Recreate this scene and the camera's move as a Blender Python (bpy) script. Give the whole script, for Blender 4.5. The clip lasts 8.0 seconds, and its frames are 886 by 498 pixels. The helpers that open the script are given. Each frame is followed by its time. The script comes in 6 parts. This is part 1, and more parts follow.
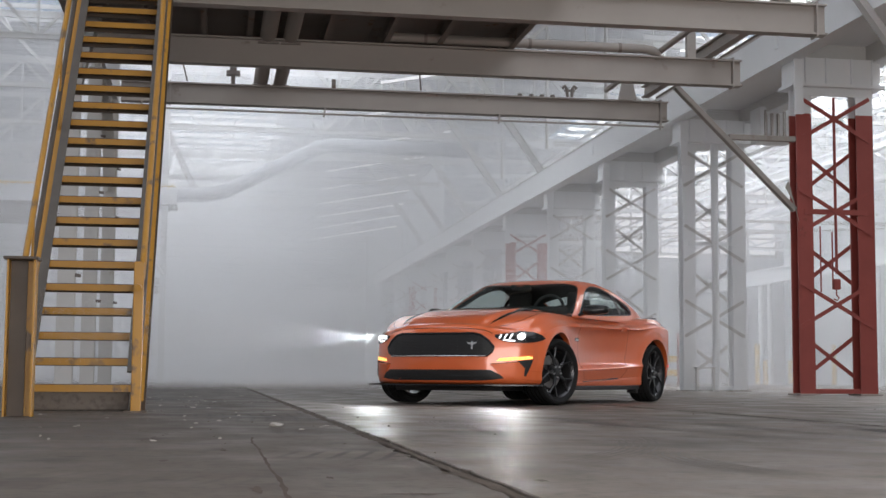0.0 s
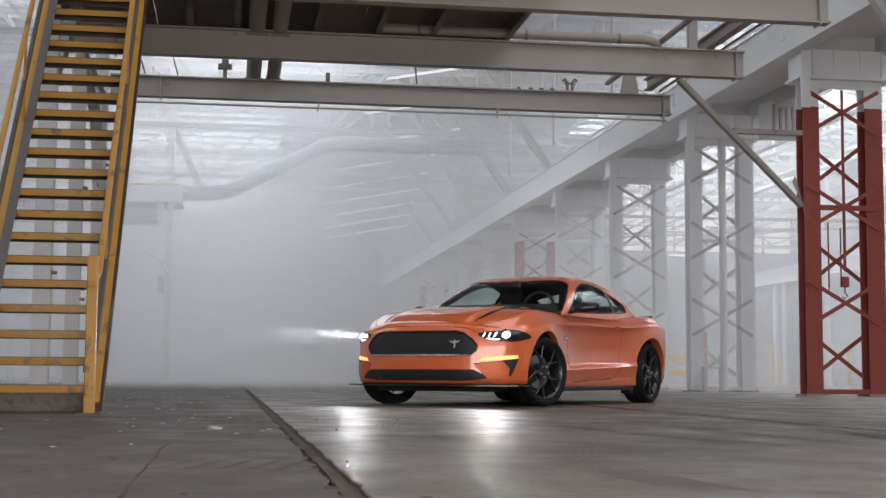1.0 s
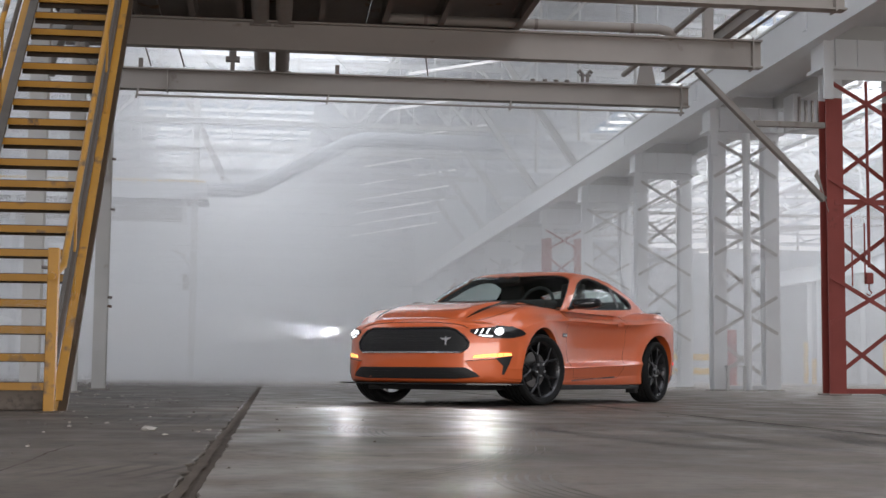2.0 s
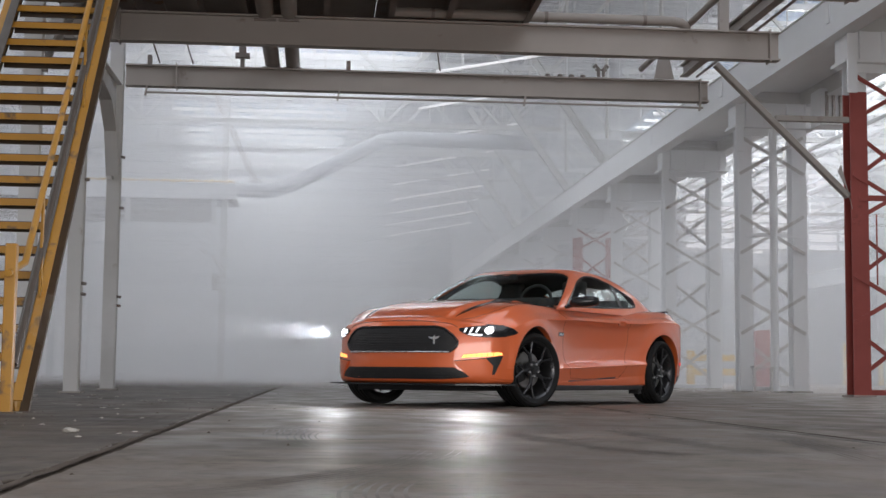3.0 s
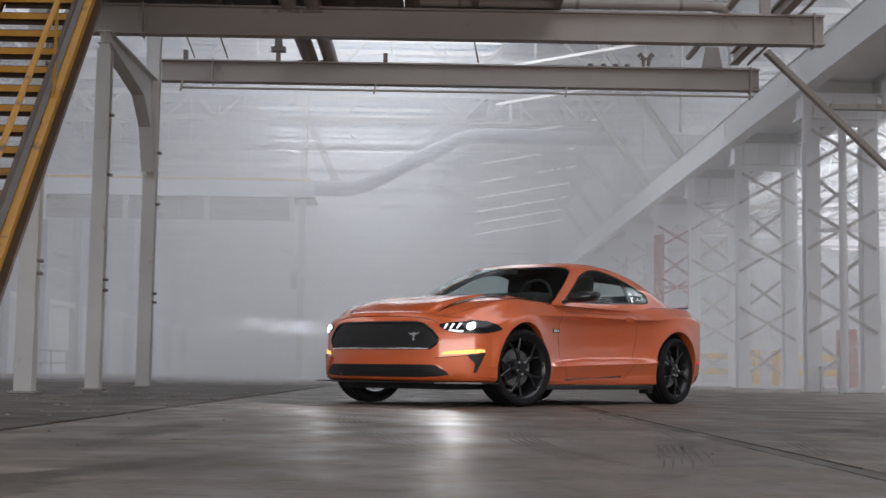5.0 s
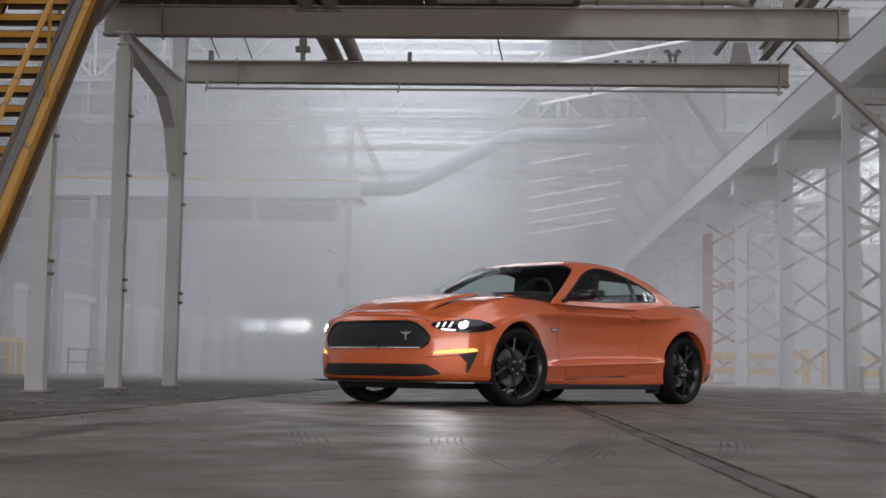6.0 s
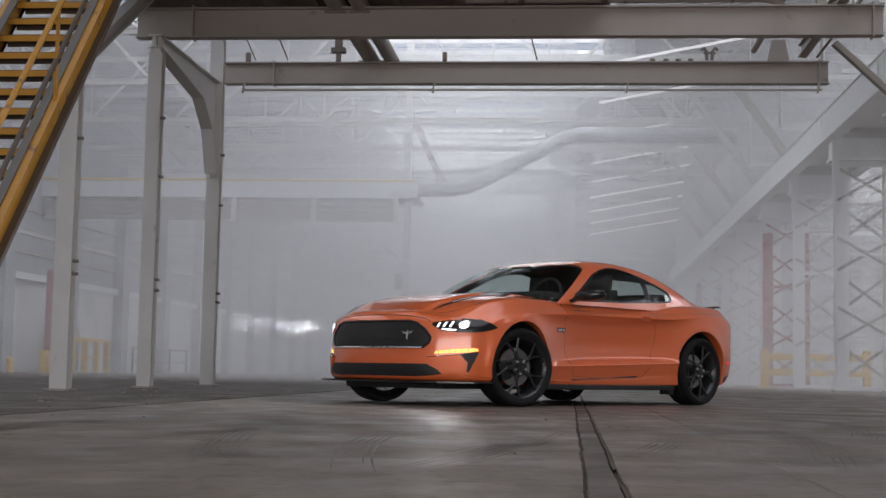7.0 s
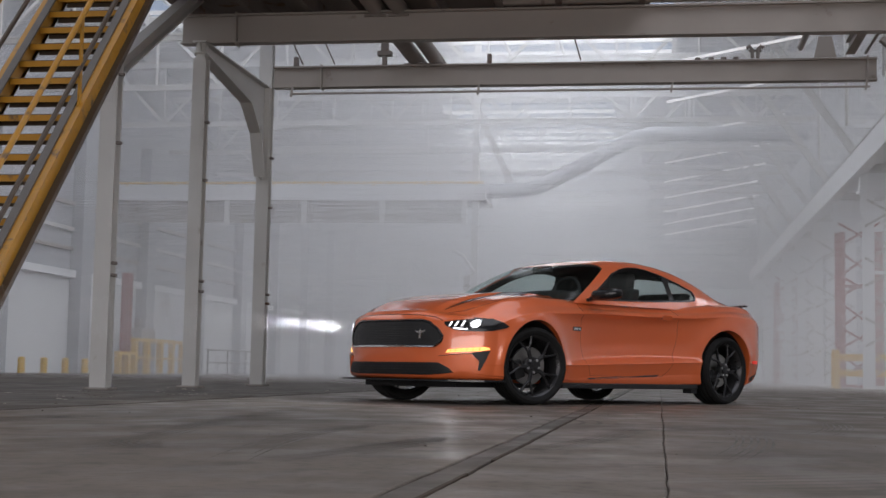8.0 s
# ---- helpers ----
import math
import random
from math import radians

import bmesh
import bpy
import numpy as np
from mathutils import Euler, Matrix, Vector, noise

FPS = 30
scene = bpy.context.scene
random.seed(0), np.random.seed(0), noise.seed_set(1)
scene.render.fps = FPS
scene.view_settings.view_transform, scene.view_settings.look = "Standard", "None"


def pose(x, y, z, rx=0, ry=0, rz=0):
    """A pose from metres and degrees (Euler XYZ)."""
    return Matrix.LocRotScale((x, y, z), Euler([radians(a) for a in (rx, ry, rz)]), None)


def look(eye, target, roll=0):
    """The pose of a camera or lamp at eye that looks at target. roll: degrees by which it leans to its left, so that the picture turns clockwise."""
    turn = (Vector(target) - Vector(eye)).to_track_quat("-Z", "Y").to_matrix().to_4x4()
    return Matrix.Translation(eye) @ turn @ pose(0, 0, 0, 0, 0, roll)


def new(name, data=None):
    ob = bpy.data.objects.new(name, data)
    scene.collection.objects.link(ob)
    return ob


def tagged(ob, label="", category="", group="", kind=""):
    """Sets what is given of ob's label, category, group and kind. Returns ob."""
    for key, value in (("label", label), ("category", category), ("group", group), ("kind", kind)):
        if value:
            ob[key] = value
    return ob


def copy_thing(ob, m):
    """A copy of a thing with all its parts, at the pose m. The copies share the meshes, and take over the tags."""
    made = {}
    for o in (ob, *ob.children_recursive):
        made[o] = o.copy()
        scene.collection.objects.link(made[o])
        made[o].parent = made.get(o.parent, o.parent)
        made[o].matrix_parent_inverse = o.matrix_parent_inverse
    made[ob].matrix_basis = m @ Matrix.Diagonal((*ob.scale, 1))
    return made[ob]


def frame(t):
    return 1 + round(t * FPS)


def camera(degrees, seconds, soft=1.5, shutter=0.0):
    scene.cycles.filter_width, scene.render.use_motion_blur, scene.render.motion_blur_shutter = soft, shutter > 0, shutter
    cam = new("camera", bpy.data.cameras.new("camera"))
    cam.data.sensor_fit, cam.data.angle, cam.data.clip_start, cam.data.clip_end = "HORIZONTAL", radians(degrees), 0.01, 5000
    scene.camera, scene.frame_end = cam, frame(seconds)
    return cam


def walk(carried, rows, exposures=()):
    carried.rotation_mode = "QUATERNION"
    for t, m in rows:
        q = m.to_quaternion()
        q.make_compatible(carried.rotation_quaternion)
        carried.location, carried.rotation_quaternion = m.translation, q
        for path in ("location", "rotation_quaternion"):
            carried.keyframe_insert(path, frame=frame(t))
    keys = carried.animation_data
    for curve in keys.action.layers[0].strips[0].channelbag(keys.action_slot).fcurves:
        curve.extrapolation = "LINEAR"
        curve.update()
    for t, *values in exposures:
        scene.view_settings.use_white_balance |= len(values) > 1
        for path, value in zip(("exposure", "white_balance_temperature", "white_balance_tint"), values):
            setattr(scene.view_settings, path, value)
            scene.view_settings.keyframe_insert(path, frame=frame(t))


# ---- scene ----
cam = camera(35.6, 8.0)
PATH = [
    (0, (-3.502, -14.712, 0.282), (-3.202, -12.905, 0.451), 0.4),
    (0.5, (-3.305, -14.486, 0.291), (-3.011, -12.678, 0.457), 0.4),
    (1, (-3.070, -14.237, 0.284), (-2.794, -12.426, 0.453), 0.4),
    (1.5, (-2.824, -14.027, 0.287), (-2.573, -12.212, 0.454), 0.5),
    (3, (-2.024, -13.532, 0.282), (-1.859, -11.708, 0.449), 0.6),
    (3.5, (-1.744, -13.379, 0.287), (-1.614, -11.551, 0.453), 0.7),
    (4, (-1.459, -13.257, 0.286), (-1.365, -11.426, 0.452), 0.7),
    (4.5, (-1.164, -13.161, 0.281), (-1.108, -11.329, 0.446), 0.8),
    (6, (-0.252, -12.967, 0.280), (-0.322, -11.136, 0.444), 0.9),
    (6.5, (0.056, -12.930, 0.272), (-0.062, -11.102, 0.437), 1),
    (7, (0.373, -12.924, 0.285), (0.202, -11.099, 0.448), 1.1),
    (7.5, (0.693, -12.932, 0.284), (0.466, -11.113, 0.447), 1.1),
    (8, (1.019, -12.978, 0.271), (0.733, -11.168, 0.434), 1.1),
]
walk(cam, [(t, look(eye, target, roll)) for t, eye, target, roll in PATH], [(0, 0.28, 6640, 13), (4, 0.16, 6640, 14), (8, -0.02, 6660, 15.5)])


# ---- light ----
UNIT = 0.92  # hall positions fit the camera's view; 0.92 scales them to the car
# Overcast daylight that falls through the roof lights and the high windows of the hall.
world = bpy.data.worlds.new("overcast_sky")
scene.world = world
world.use_nodes = True
sky = world.node_tree.nodes.new("ShaderNodeTexSky")
sky.sky_type, sky.sun_disc = "NISHITA", False
sky.sun_elevation, sky.sun_rotation = radians(48), radians(150)
world.node_tree.links.new(sky.outputs[0], world.node_tree.nodes["Background"].inputs[0])
world.node_tree.nodes["Background"].inputs[1].default_value = 0.08

sun_data = bpy.data.lights.new("overcast_sun", "SUN")
sun_data.energy, sun_data.angle, sun_data.color = 0.8, radians(14), (1.0, 0.97, 0.92)
new("overcast_sun", sun_data).matrix_world = look((30, 52, 40), (0, 10, 0))


def area_lamp(x, y, z, sx, sy, power, tint=(0.89, 0.955, 1.0), aim=(0, 0, -1)):
    """An area lamp: the daylight of a roof light, and fill added out of view."""
    data = bpy.data.lights.new("hall_area_light", "AREA")
    data.shape, data.size, data.size_y, data.energy, data.color = "RECTANGLE", sx, sy, power, tint
    new("hall_area_light", data).matrix_world = Matrix.Scale(UNIT, 4) @ look((x, y, z), (x + aim[0], y + aim[1], z + aim[2]))


ROOF = 12.6
# the pair at y = -5.5 is unseen, added to light car and floor
ROOF_LIGHTS = [(-10.5, -5.5), (-13.0, 24.0), (-5.0, 57.0), (4.5, -5.5), (-2.5, 31.0), (-5.0, 80.0), (17.5, 4.0), (17.0, 24.0), (17.0, 46.0)]
POWERS = [380, 560, 2900, 560, 1650, 2700, 800, 3000, 2700]
for (lx, ly), watts in zip(ROOF_LIGHTS, POWERS):
    area_lamp(lx, ly, ROOF - 0.1, 8.0, 18.0, watts)
# fill added behind the camera, in an unseen doorway, to brighten the car
area_lamp(1.0, -17.9, 1.5, 15.0, 2.8, 640, (1.0, 0.98, 0.95), (0, 1, 0.02))
# fill added from the left, out of view, to brighten the girder's web
area_lamp(-19.35, 6.0, 10.0, 22.0, 4.4, 220, (0.93, 0.97, 1.0), (1, 0.3, 0.0))


# ---- materials ----
def material(name, base, rough=0.6, metal=0.0, vary=0.15, scale=6.0, bump=0.15, fine=60.0, spots=None, coat=0.0, stretch=(1, 1, 1), spot_scale=2.5, spot_at=0.62):
    """A surface with variation at two scales, relief and, where given, patches of a second colour."""
    m = bpy.data.materials.new(name)
    m.use_nodes = True
    nt = m.node_tree
    b = nt.nodes["Principled BSDF"]
    tc = nt.nodes.new("ShaderNodeTexCoord")
    mp = nt.nodes.new("ShaderNodeMapping")
    mp.inputs["Scale"].default_value = stretch
    nt.links.new(tc.outputs["Object"], mp.inputs["Vector"])
    who, far_off = nt.nodes.new("ShaderNodeObjectInfo"), nt.nodes.new("ShaderNodeMath")
    far_off.operation, far_off.inputs[1].default_value = "MULTIPLY", 40.0
    nt.links.new(who.outputs["Random"], far_off.inputs[0])
    nt.links.new(far_off.outputs[0], mp.inputs["Location"])

    def cloud(s, detail):
        n = nt.nodes.new("ShaderNodeTexNoise")
        n.inputs["Scale"].default_value, n.inputs["Detail"].default_value, n.inputs["Roughness"].default_value = s, detail, 0.6
        nt.links.new(mp.outputs[0], n.inputs["Vector"])
        return n.outputs["Fac"]

    def mix(fac, a, c):
        n = nt.nodes.new("ShaderNodeMix")
        n.data_type = "RGBA"
        for slot, v in ((0, fac), (6, a), (7, c)):
            if isinstance(v, (tuple, list, float, int)):
                n.inputs[slot].default_value = (*v, 1) if isinstance(v, (tuple, list)) else v
            else:
                nt.links.new(v, n.inputs[slot])
        return n.outputs[2]

    dark = tuple(c * (1 - vary) for c in base)
    light = tuple(min(1, c * (1 + vary)) for c in base)
    colour = mix(cloud(scale, 4), dark, light)
    small = cloud(fine, 3)
    colour = mix(small, colour, mix(0.25, colour, dark))
    if spots:
        ramp = nt.nodes.new("ShaderNodeMapRange")
        ramp.inputs[1].default_value, ramp.inputs[2].default_value = spot_at, spot_at + 0.08
        nt.links.new(cloud(spot_scale, 8), ramp.inputs[0])
        colour = mix(ramp.outputs[0], colour, spots)
    nt.links.new(colour, b.inputs["Base Color"])
    rr = nt.nodes.new("ShaderNodeMapRange")
    rr.inputs[3].default_value, rr.inputs[4].default_value = max(0.02, rough - 0.12), min(1, rough + 0.12)
    nt.links.new(cloud(scale * 1.7, 3), rr.inputs[0])
    nt.links.new(rr.outputs[0], b.inputs["Roughness"])
    b.inputs["Metallic"].default_value = metal
    b.inputs["Coat Weight"].default_value = coat
    b.inputs["Coat Roughness"].default_value = 0.04
    if bump:
        bp = nt.nodes.new("ShaderNodeBump")
        bp.inputs["Strength"].default_value, bp.inputs["Distance"].default_value = bump, 0.004
        nt.links.new(small, bp.inputs["Height"])
        nt.links.new(bp.outputs[0], b.inputs["Normal"])
    return m


def glowing(name, colour, strength):
    m = bpy.data.materials.new(name)
    m.use_nodes = True
    b = m.node_tree.nodes["Principled BSDF"]
    b.inputs["Base Color"].default_value = (*colour, 1)
    b.inputs["Emission Color"].default_value = (*colour, 1)
    b.inputs["Emission Strength"].default_value = strength
    return m


def clear(name, tint, rough=0.02):
    """Thin glass: a clear pane with a mirror's gloss at glancing angles."""
    m = bpy.data.materials.new(name)
    m.use_nodes = True
    nt = m.node_tree
    for n in list(nt.nodes):
        nt.nodes.remove(n)
    out, mixer = nt.nodes.new("ShaderNodeOutputMaterial"), nt.nodes.new("ShaderNodeMixShader")
    through_glass, gloss, fres = nt.nodes.new("ShaderNodeBsdfTransparent"), nt.nodes.new("ShaderNodeBsdfGlossy"), nt.nodes.new("ShaderNodeLayerWeight")
    through_glass.inputs[0].default_value = (*tint, 1)
    gloss.inputs["Roughness"].default_value = rough
    fres.inputs[0].default_value = 0.5
    fifth, grow = nt.nodes.new("ShaderNodeMath"), nt.nodes.new("ShaderNodeMapRange")
    fifth.operation, fifth.inputs[1].default_value = "POWER", 5.0
    grow.inputs[3].default_value, grow.inputs[4].default_value = 0.03, 0.28
    nt.links.new(fres.outputs["Facing"], fifth.inputs[0])
    nt.links.new(fifth.outputs[0], grow.inputs[0])
    nt.links.new(grow.outputs[0], mixer.inputs[0])
    nt.links.new(through_glass.outputs[0], mixer.inputs[1])
    nt.links.new(gloss.outputs[0], mixer.inputs[2])
    nt.links.new(mixer.outputs[0], out.inputs[0])
    return m


RUST = (0.16, 0.075, 0.04)
white_steel = material("white_painted_steel", (0.62, 0.61, 0.59), 0.55, vary=0.1, scale=1.6, spots=(0.42, 0.37, 0.32), spot_scale=2.2, spot_at=0.66)
# lighter than white_steel: strong light on girder and columns put into the paint
bright_steel = material("bright_white_painted_steel", (0.83, 0.84, 0.85), 0.5, vary=0.06, scale=1.2, spots=(0.5, 0.46, 0.42), spot_at=0.7)
grey_steel = material("dusty_grey_steel", (0.37, 0.335, 0.305), 0.6, vary=0.12, scale=1.4, spots=(0.24, 0.2, 0.17), spot_at=0.64)
deck_steel = material("dark_deck_underside", (0.24, 0.21, 0.19), 0.7, vary=0.3, scale=1.2, spots=RUST, spot_at=0.6)
red_steel = material("red_painted_steel", (0.34, 0.072, 0.058), 0.5, vary=0.2, scale=2.0, spots=(0.2, 0.05, 0.04), spot_at=0.62)
yellow_steel = material("worn_yellow_painted_steel", (0.47, 0.225, 0.020), 0.42, vary=0.22, scale=4.0, spots=(0.16, 0.095, 0.045), spot_scale=4, spot_at=0.58)
worn_steel = material("bare_worn_steel", (0.13, 0.115, 0.10), 0.5, vary=0.3, scale=5, spots=(0.30, 0.18, 0.05), spot_scale=5, spot_at=0.68)
brown_steel = material("bare_brown_steel", (0.075, 0.052, 0.035), 0.5, vary=0.3, scale=5, spots=(0.3, 0.17, 0.03), spot_scale=4, spot_at=0.66)
barrier_yellow = material("safety_yellow_paint", (0.75, 0.47, 0.05), 0.5, vary=0.12, scale=3)
wall_paint = material("pale_painted_wall", (0.72, 0.73, 0.74), 0.75, vary=0.08, scale=0.35, spots=(0.55, 0.55, 0.55), spot_scale=0.5, spot_at=0.6, fine=12)
cladding = material("grey_cladding", (0.40, 0.41, 0.43), 0.8, vary=0.12, scale=0.4, fine=9)
roof_paint = material("grey_roof_decking", (0.36, 0.365, 0.38), 0.8, vary=0.1, scale=0.3, fine=8)
# panes glow by themselves in place of the bright sky outside
pane_glow = glowing("glowing_window_pane", (0.95, 0.97, 1.0), 1.1)
mist = material("pale_haze_strip", (0.86, 0.87, 0.89), 0.95, vary=0.03, scale=0.1, bump=0, fine=0.4)
# the haze strips pass light onwards as well as back, as smoke would
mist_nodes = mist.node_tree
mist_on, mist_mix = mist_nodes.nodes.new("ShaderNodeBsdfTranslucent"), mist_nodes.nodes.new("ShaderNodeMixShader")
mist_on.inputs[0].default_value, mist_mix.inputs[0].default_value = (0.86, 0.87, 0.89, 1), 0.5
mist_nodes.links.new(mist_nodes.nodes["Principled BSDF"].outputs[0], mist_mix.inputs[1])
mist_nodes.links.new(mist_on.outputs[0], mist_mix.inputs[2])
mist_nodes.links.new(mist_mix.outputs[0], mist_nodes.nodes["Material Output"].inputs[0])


def floor_finish(name, base, rough, seed, gloss=0.36):
    """Worn concrete: clouds, long scuffs, dark stains, specks, turning tyre marks and uneven polish."""
    m = material(name, base, rough, vary=0.3, scale=0.45, bump=0.0)
    nt = m.node_tree
    b = nt.nodes["Principled BSDF"]
    tc = nt.nodes.new("ShaderNodeTexCoord")

    def field(kind, scale, size=(1, 1, 1), detail=5, at=(0, 0, 0)):
        mp = nt.nodes.new("ShaderNodeMapping")
        mp.inputs["Scale"].default_value, mp.inputs["Location"].default_value = size, (at[0] + seed, at[1], at[2])
        nt.links.new(tc.outputs["Object"], mp.inputs["Vector"])
        n = nt.nodes.new(kind)
        n.inputs["Scale"].default_value = scale
        if "Detail" in n.inputs:
            n.inputs["Detail"].default_value = detail
        nt.links.new(mp.outputs[0], n.inputs["Vector"])
        return n

    def step(value, lo, hi, a=0.0, c=1.0):
        n = nt.nodes.new("ShaderNodeMapRange")
        for k, v in enumerate((lo, hi, a, c)):
            n.inputs[k + 1].default_value = v
        nt.links.new(value, n.inputs[0])
        return n.outputs[0]

    def times(a, c):
        n = nt.nodes.new("ShaderNodeMath")
        n.operation = "MULTIPLY"
        for k, v in enumerate((a, c)):
            if isinstance(v, float):
                n.inputs[k].default_value = v
            else:
                nt.links.new(v, n.inputs[k])
        return n.outputs[0]

    colour = b.inputs["Base Color"].links[0].from_socket
    scuffs = step(field("ShaderNodeTexNoise", 1.3, (1.1, 1.5, 1), 7).outputs["Fac"], 0.52, 0.70)
    stains = step(field("ShaderNodeTexNoise", 0.55, (1, 1, 1), 8, (3, 1, 0)).outputs["Fac"], 0.52, 0.66)
    pale = step(field("ShaderNodeTexNoise", 1.6, (0.6, 1.5, 1), 7, (9, 4, 0)).outputs["Fac"], 0.58, 0.72)
    specks = step(field("ShaderNodeTexVoronoi", 3.2).outputs["Distance"], 0.05, 0.02)
    rings = field("ShaderNodeTexWave", 3.4, (1, 1, 1), 1, (1.2, 5.2, 0))
    rings.wave_type, rings.rings_direction = "RINGS", "Z"
    rings.inputs["Distortion"].default_value, rings.inputs["Detail Scale"].default_value = 1.5, 0.6
    skid = times(step(rings.outputs["Fac"], 0.66, 0.95), step(field("ShaderNodeTexNoise", 0.5, (1, 1, 1), 2, (4, 8, 0)).outputs["Fac"], 0.58, 0.68))
    grit = step(field("ShaderNodeTexNoise", 22.0, (1, 1, 1), 7, (5, 3, 0)).outputs["Fac"], 0.50, 0.68)
    blots = step(field("ShaderNodeTexNoise", 4.5, (1, 1, 1), 8, (7, 1, 0)).outputs["Fac"], 0.56, 0.66)
    for fac, tone in ((times(grit, 0.75), 0.5), (times(blots, 0.75), 0.45), (times(scuffs, 0.7), 0.6), (times(stains, 0.85), 0.5), (times(pale, 0.75), 1.6), (specks, 0.3), (times(skid, 0.9), 0.45)):
        mix = nt.nodes.new("ShaderNodeMix")
        mix.data_type = "RGBA"
        mix.inputs[7].default_value = tuple(c * tone for c in base) + (1,)
        nt.links.new(fac, mix.inputs[0])
        nt.links.new(colour, mix.inputs[6])
        colour = mix.outputs[2]
    nt.links.new(colour, b.inputs["Base Color"])
    polish = field("ShaderNodeTexNoise", 2.0, (1.25, 0.8, 1), 10, (2, 2, 0))
    nt.links.new(step(polish.outputs["Fac"], 0.36, 0.64, rough - 0.09, rough + 0.17), b.inputs["Roughness"])
    b.inputs["Specular IOR Level"].default_value = gloss
    bump = nt.nodes.new("ShaderNodeBump")
    bump.inputs["Strength"].default_value, bump.inputs["Distance"].default_value = 0.25, 0.004
    nt.links.new(field("ShaderNodeTexNoise", 14.0, (1, 1, 1), 9).outputs["Fac"], bump.inputs["Height"])
    nt.links.new(bump.outputs[0], b.inputs["Normal"])
    return m


concrete = floor_finish("worn_concrete", (0.175, 0.145, 0.121), 0.46, 0.0, 0.22)
rough_concrete = floor_finish("rough_dirty_concrete", (0.108, 0.088, 0.071), 0.60, 20.0, 0.28)
strip_concrete = floor_finish("newer_concrete_strip", (0.104, 0.085, 0.071), 0.5, 33.0)
rubbered_concrete = floor_finish("rubber_marked_concrete", (0.10, 0.083, 0.069), 0.46, 7.0)
scuffed_concrete = floor_finish("tyre_scuffed_concrete", (0.094, 0.077, 0.064), 0.46, 11.0)
joint_filler = material("dark_joint_filler", (0.112, 0.092, 0.077), 0.88, vary=0.4, scale=3, bump=0.5)
joint_filler.node_tree.nodes["Principled BSDF"].inputs["Specular IOR Level"].default_value = 0.03
gravel_white = material("pale_rubble", (0.40, 0.37, 0.33), 0.95, vary=0.45, scale=40)


# ---- building kit ----
def thing(name, label, category, group="", at=(0, 0, 0), kind=""):
    ob = new(name)
    ob.location = UNIT * Vector(at)
    return tagged(ob, label, category, group, kind)


def part(name, bm, mat_, parent=None, label="", smooth=0.0):
    """Links a bmesh as one mesh object, under a thing or a part where one is given."""
    bm.transform(Matrix.Scale(UNIT, 4))
    bmesh.ops.recalc_face_normals(bm, faces=bm.faces)
    me = bpy.data.meshes.new(name)
    bm.to_mesh(me)
    bm.free()
    me.materials.append(mat_)
    if smooth:
        me.polygons.foreach_set("use_smooth", [True] * len(me.polygons))
        me.set_sharp_from_angle(angle=radians(smooth))
    ob = new(name, me)
    ob.parent = parent
    if label:
        ob["label"] = label
    return ob


def spot(x, y, z):
    return pose(UNIT * x, UNIT * y, UNIT * z)


def box(bm, x0, x1, y0, y1, z0, z1, bevel=0.0):
    r = bmesh.ops.create_cube(bm, size=1, matrix=Matrix.Translation(((x0 + x1) / 2, (y0 + y1) / 2, (z0 + z1) / 2)) @ Matrix.Diagonal((x1 - x0, y1 - y0, z1 - z0, 1)))
    if bevel:
        bmesh.ops.bevel(bm, geom=list({e for v in r["verts"] for e in v.link_edges}), offset=bevel, segments=2, profile=0.6, affect="EDGES")
    return bm


def along(p, q, up=(0, 0, 1)):
    """A frame at p whose x axis runs to q and whose z axis leans to up; and the length."""
    p, q = Vector(p), Vector(q)
    x = (q - p).normalized()
    y = Vector(up).cross(x)
    y = y.normalized() if y.length > 1e-4 else Vector((0, 1, 0))
    z = x.cross(y)
    return Matrix.Translation(p) @ Matrix((x, y, z)).transposed().to_4x4(), (q - p).length


def bar(bm, p, q, w, h, up=(0, 0, 1), bevel=0.0):
    """A straight bar of section w (across) by h (towards up)."""
    m, length = along(p, q, up)
    r = bmesh.ops.create_cube(bm, size=1, matrix=m @ Matrix.Translation((length / 2, 0, 0)) @ Matrix.Diagonal((length, w, h, 1)))
    if bevel:
        bmesh.ops.bevel(bm, geom=list({e for v in r["verts"] for e in v.link_edges}), offset=bevel, segments=1, affect="EDGES")
    return bm


def tube(bm, p, q, r, n=12):
    m, length = along(p, q)
    bmesh.ops.create_cone(bm, cap_ends=True, segments=n, radius1=r, radius2=r, depth=length, matrix=m @ Matrix.Translation((length / 2, 0, 0)) @ Matrix.Rotation(radians(90), 4, "Y"))
    return bm


def pipe(bm, points, r, n=12):
    """A bent pipe through points, as rings swept along the line."""
    pts = [Vector(p) for p in points]
    rings = []
    for i, p in enumerate(pts):
        d = (pts[min(i + 1, len(pts) - 1)] - pts[max(i - 1, 0)]).normalized()
        side = d.cross(Vector((0.03, 0.02, 1))).normalized()
        up = side.cross(d)
        rings.append([bm.verts.new(p + r * (math.cos(a) * side + math.sin(a) * up)) for a in (k * math.tau / n for k in range(n))])
    for a, b in zip(rings, rings[1:]):
        for k in range(n):
            bm.faces.new((a[k], a[(k + 1) % n], b[(k + 1) % n], b[k]))
    bm.faces.new(rings[0])
    bm.faces.new(rings[-1][::-1])
    return bm


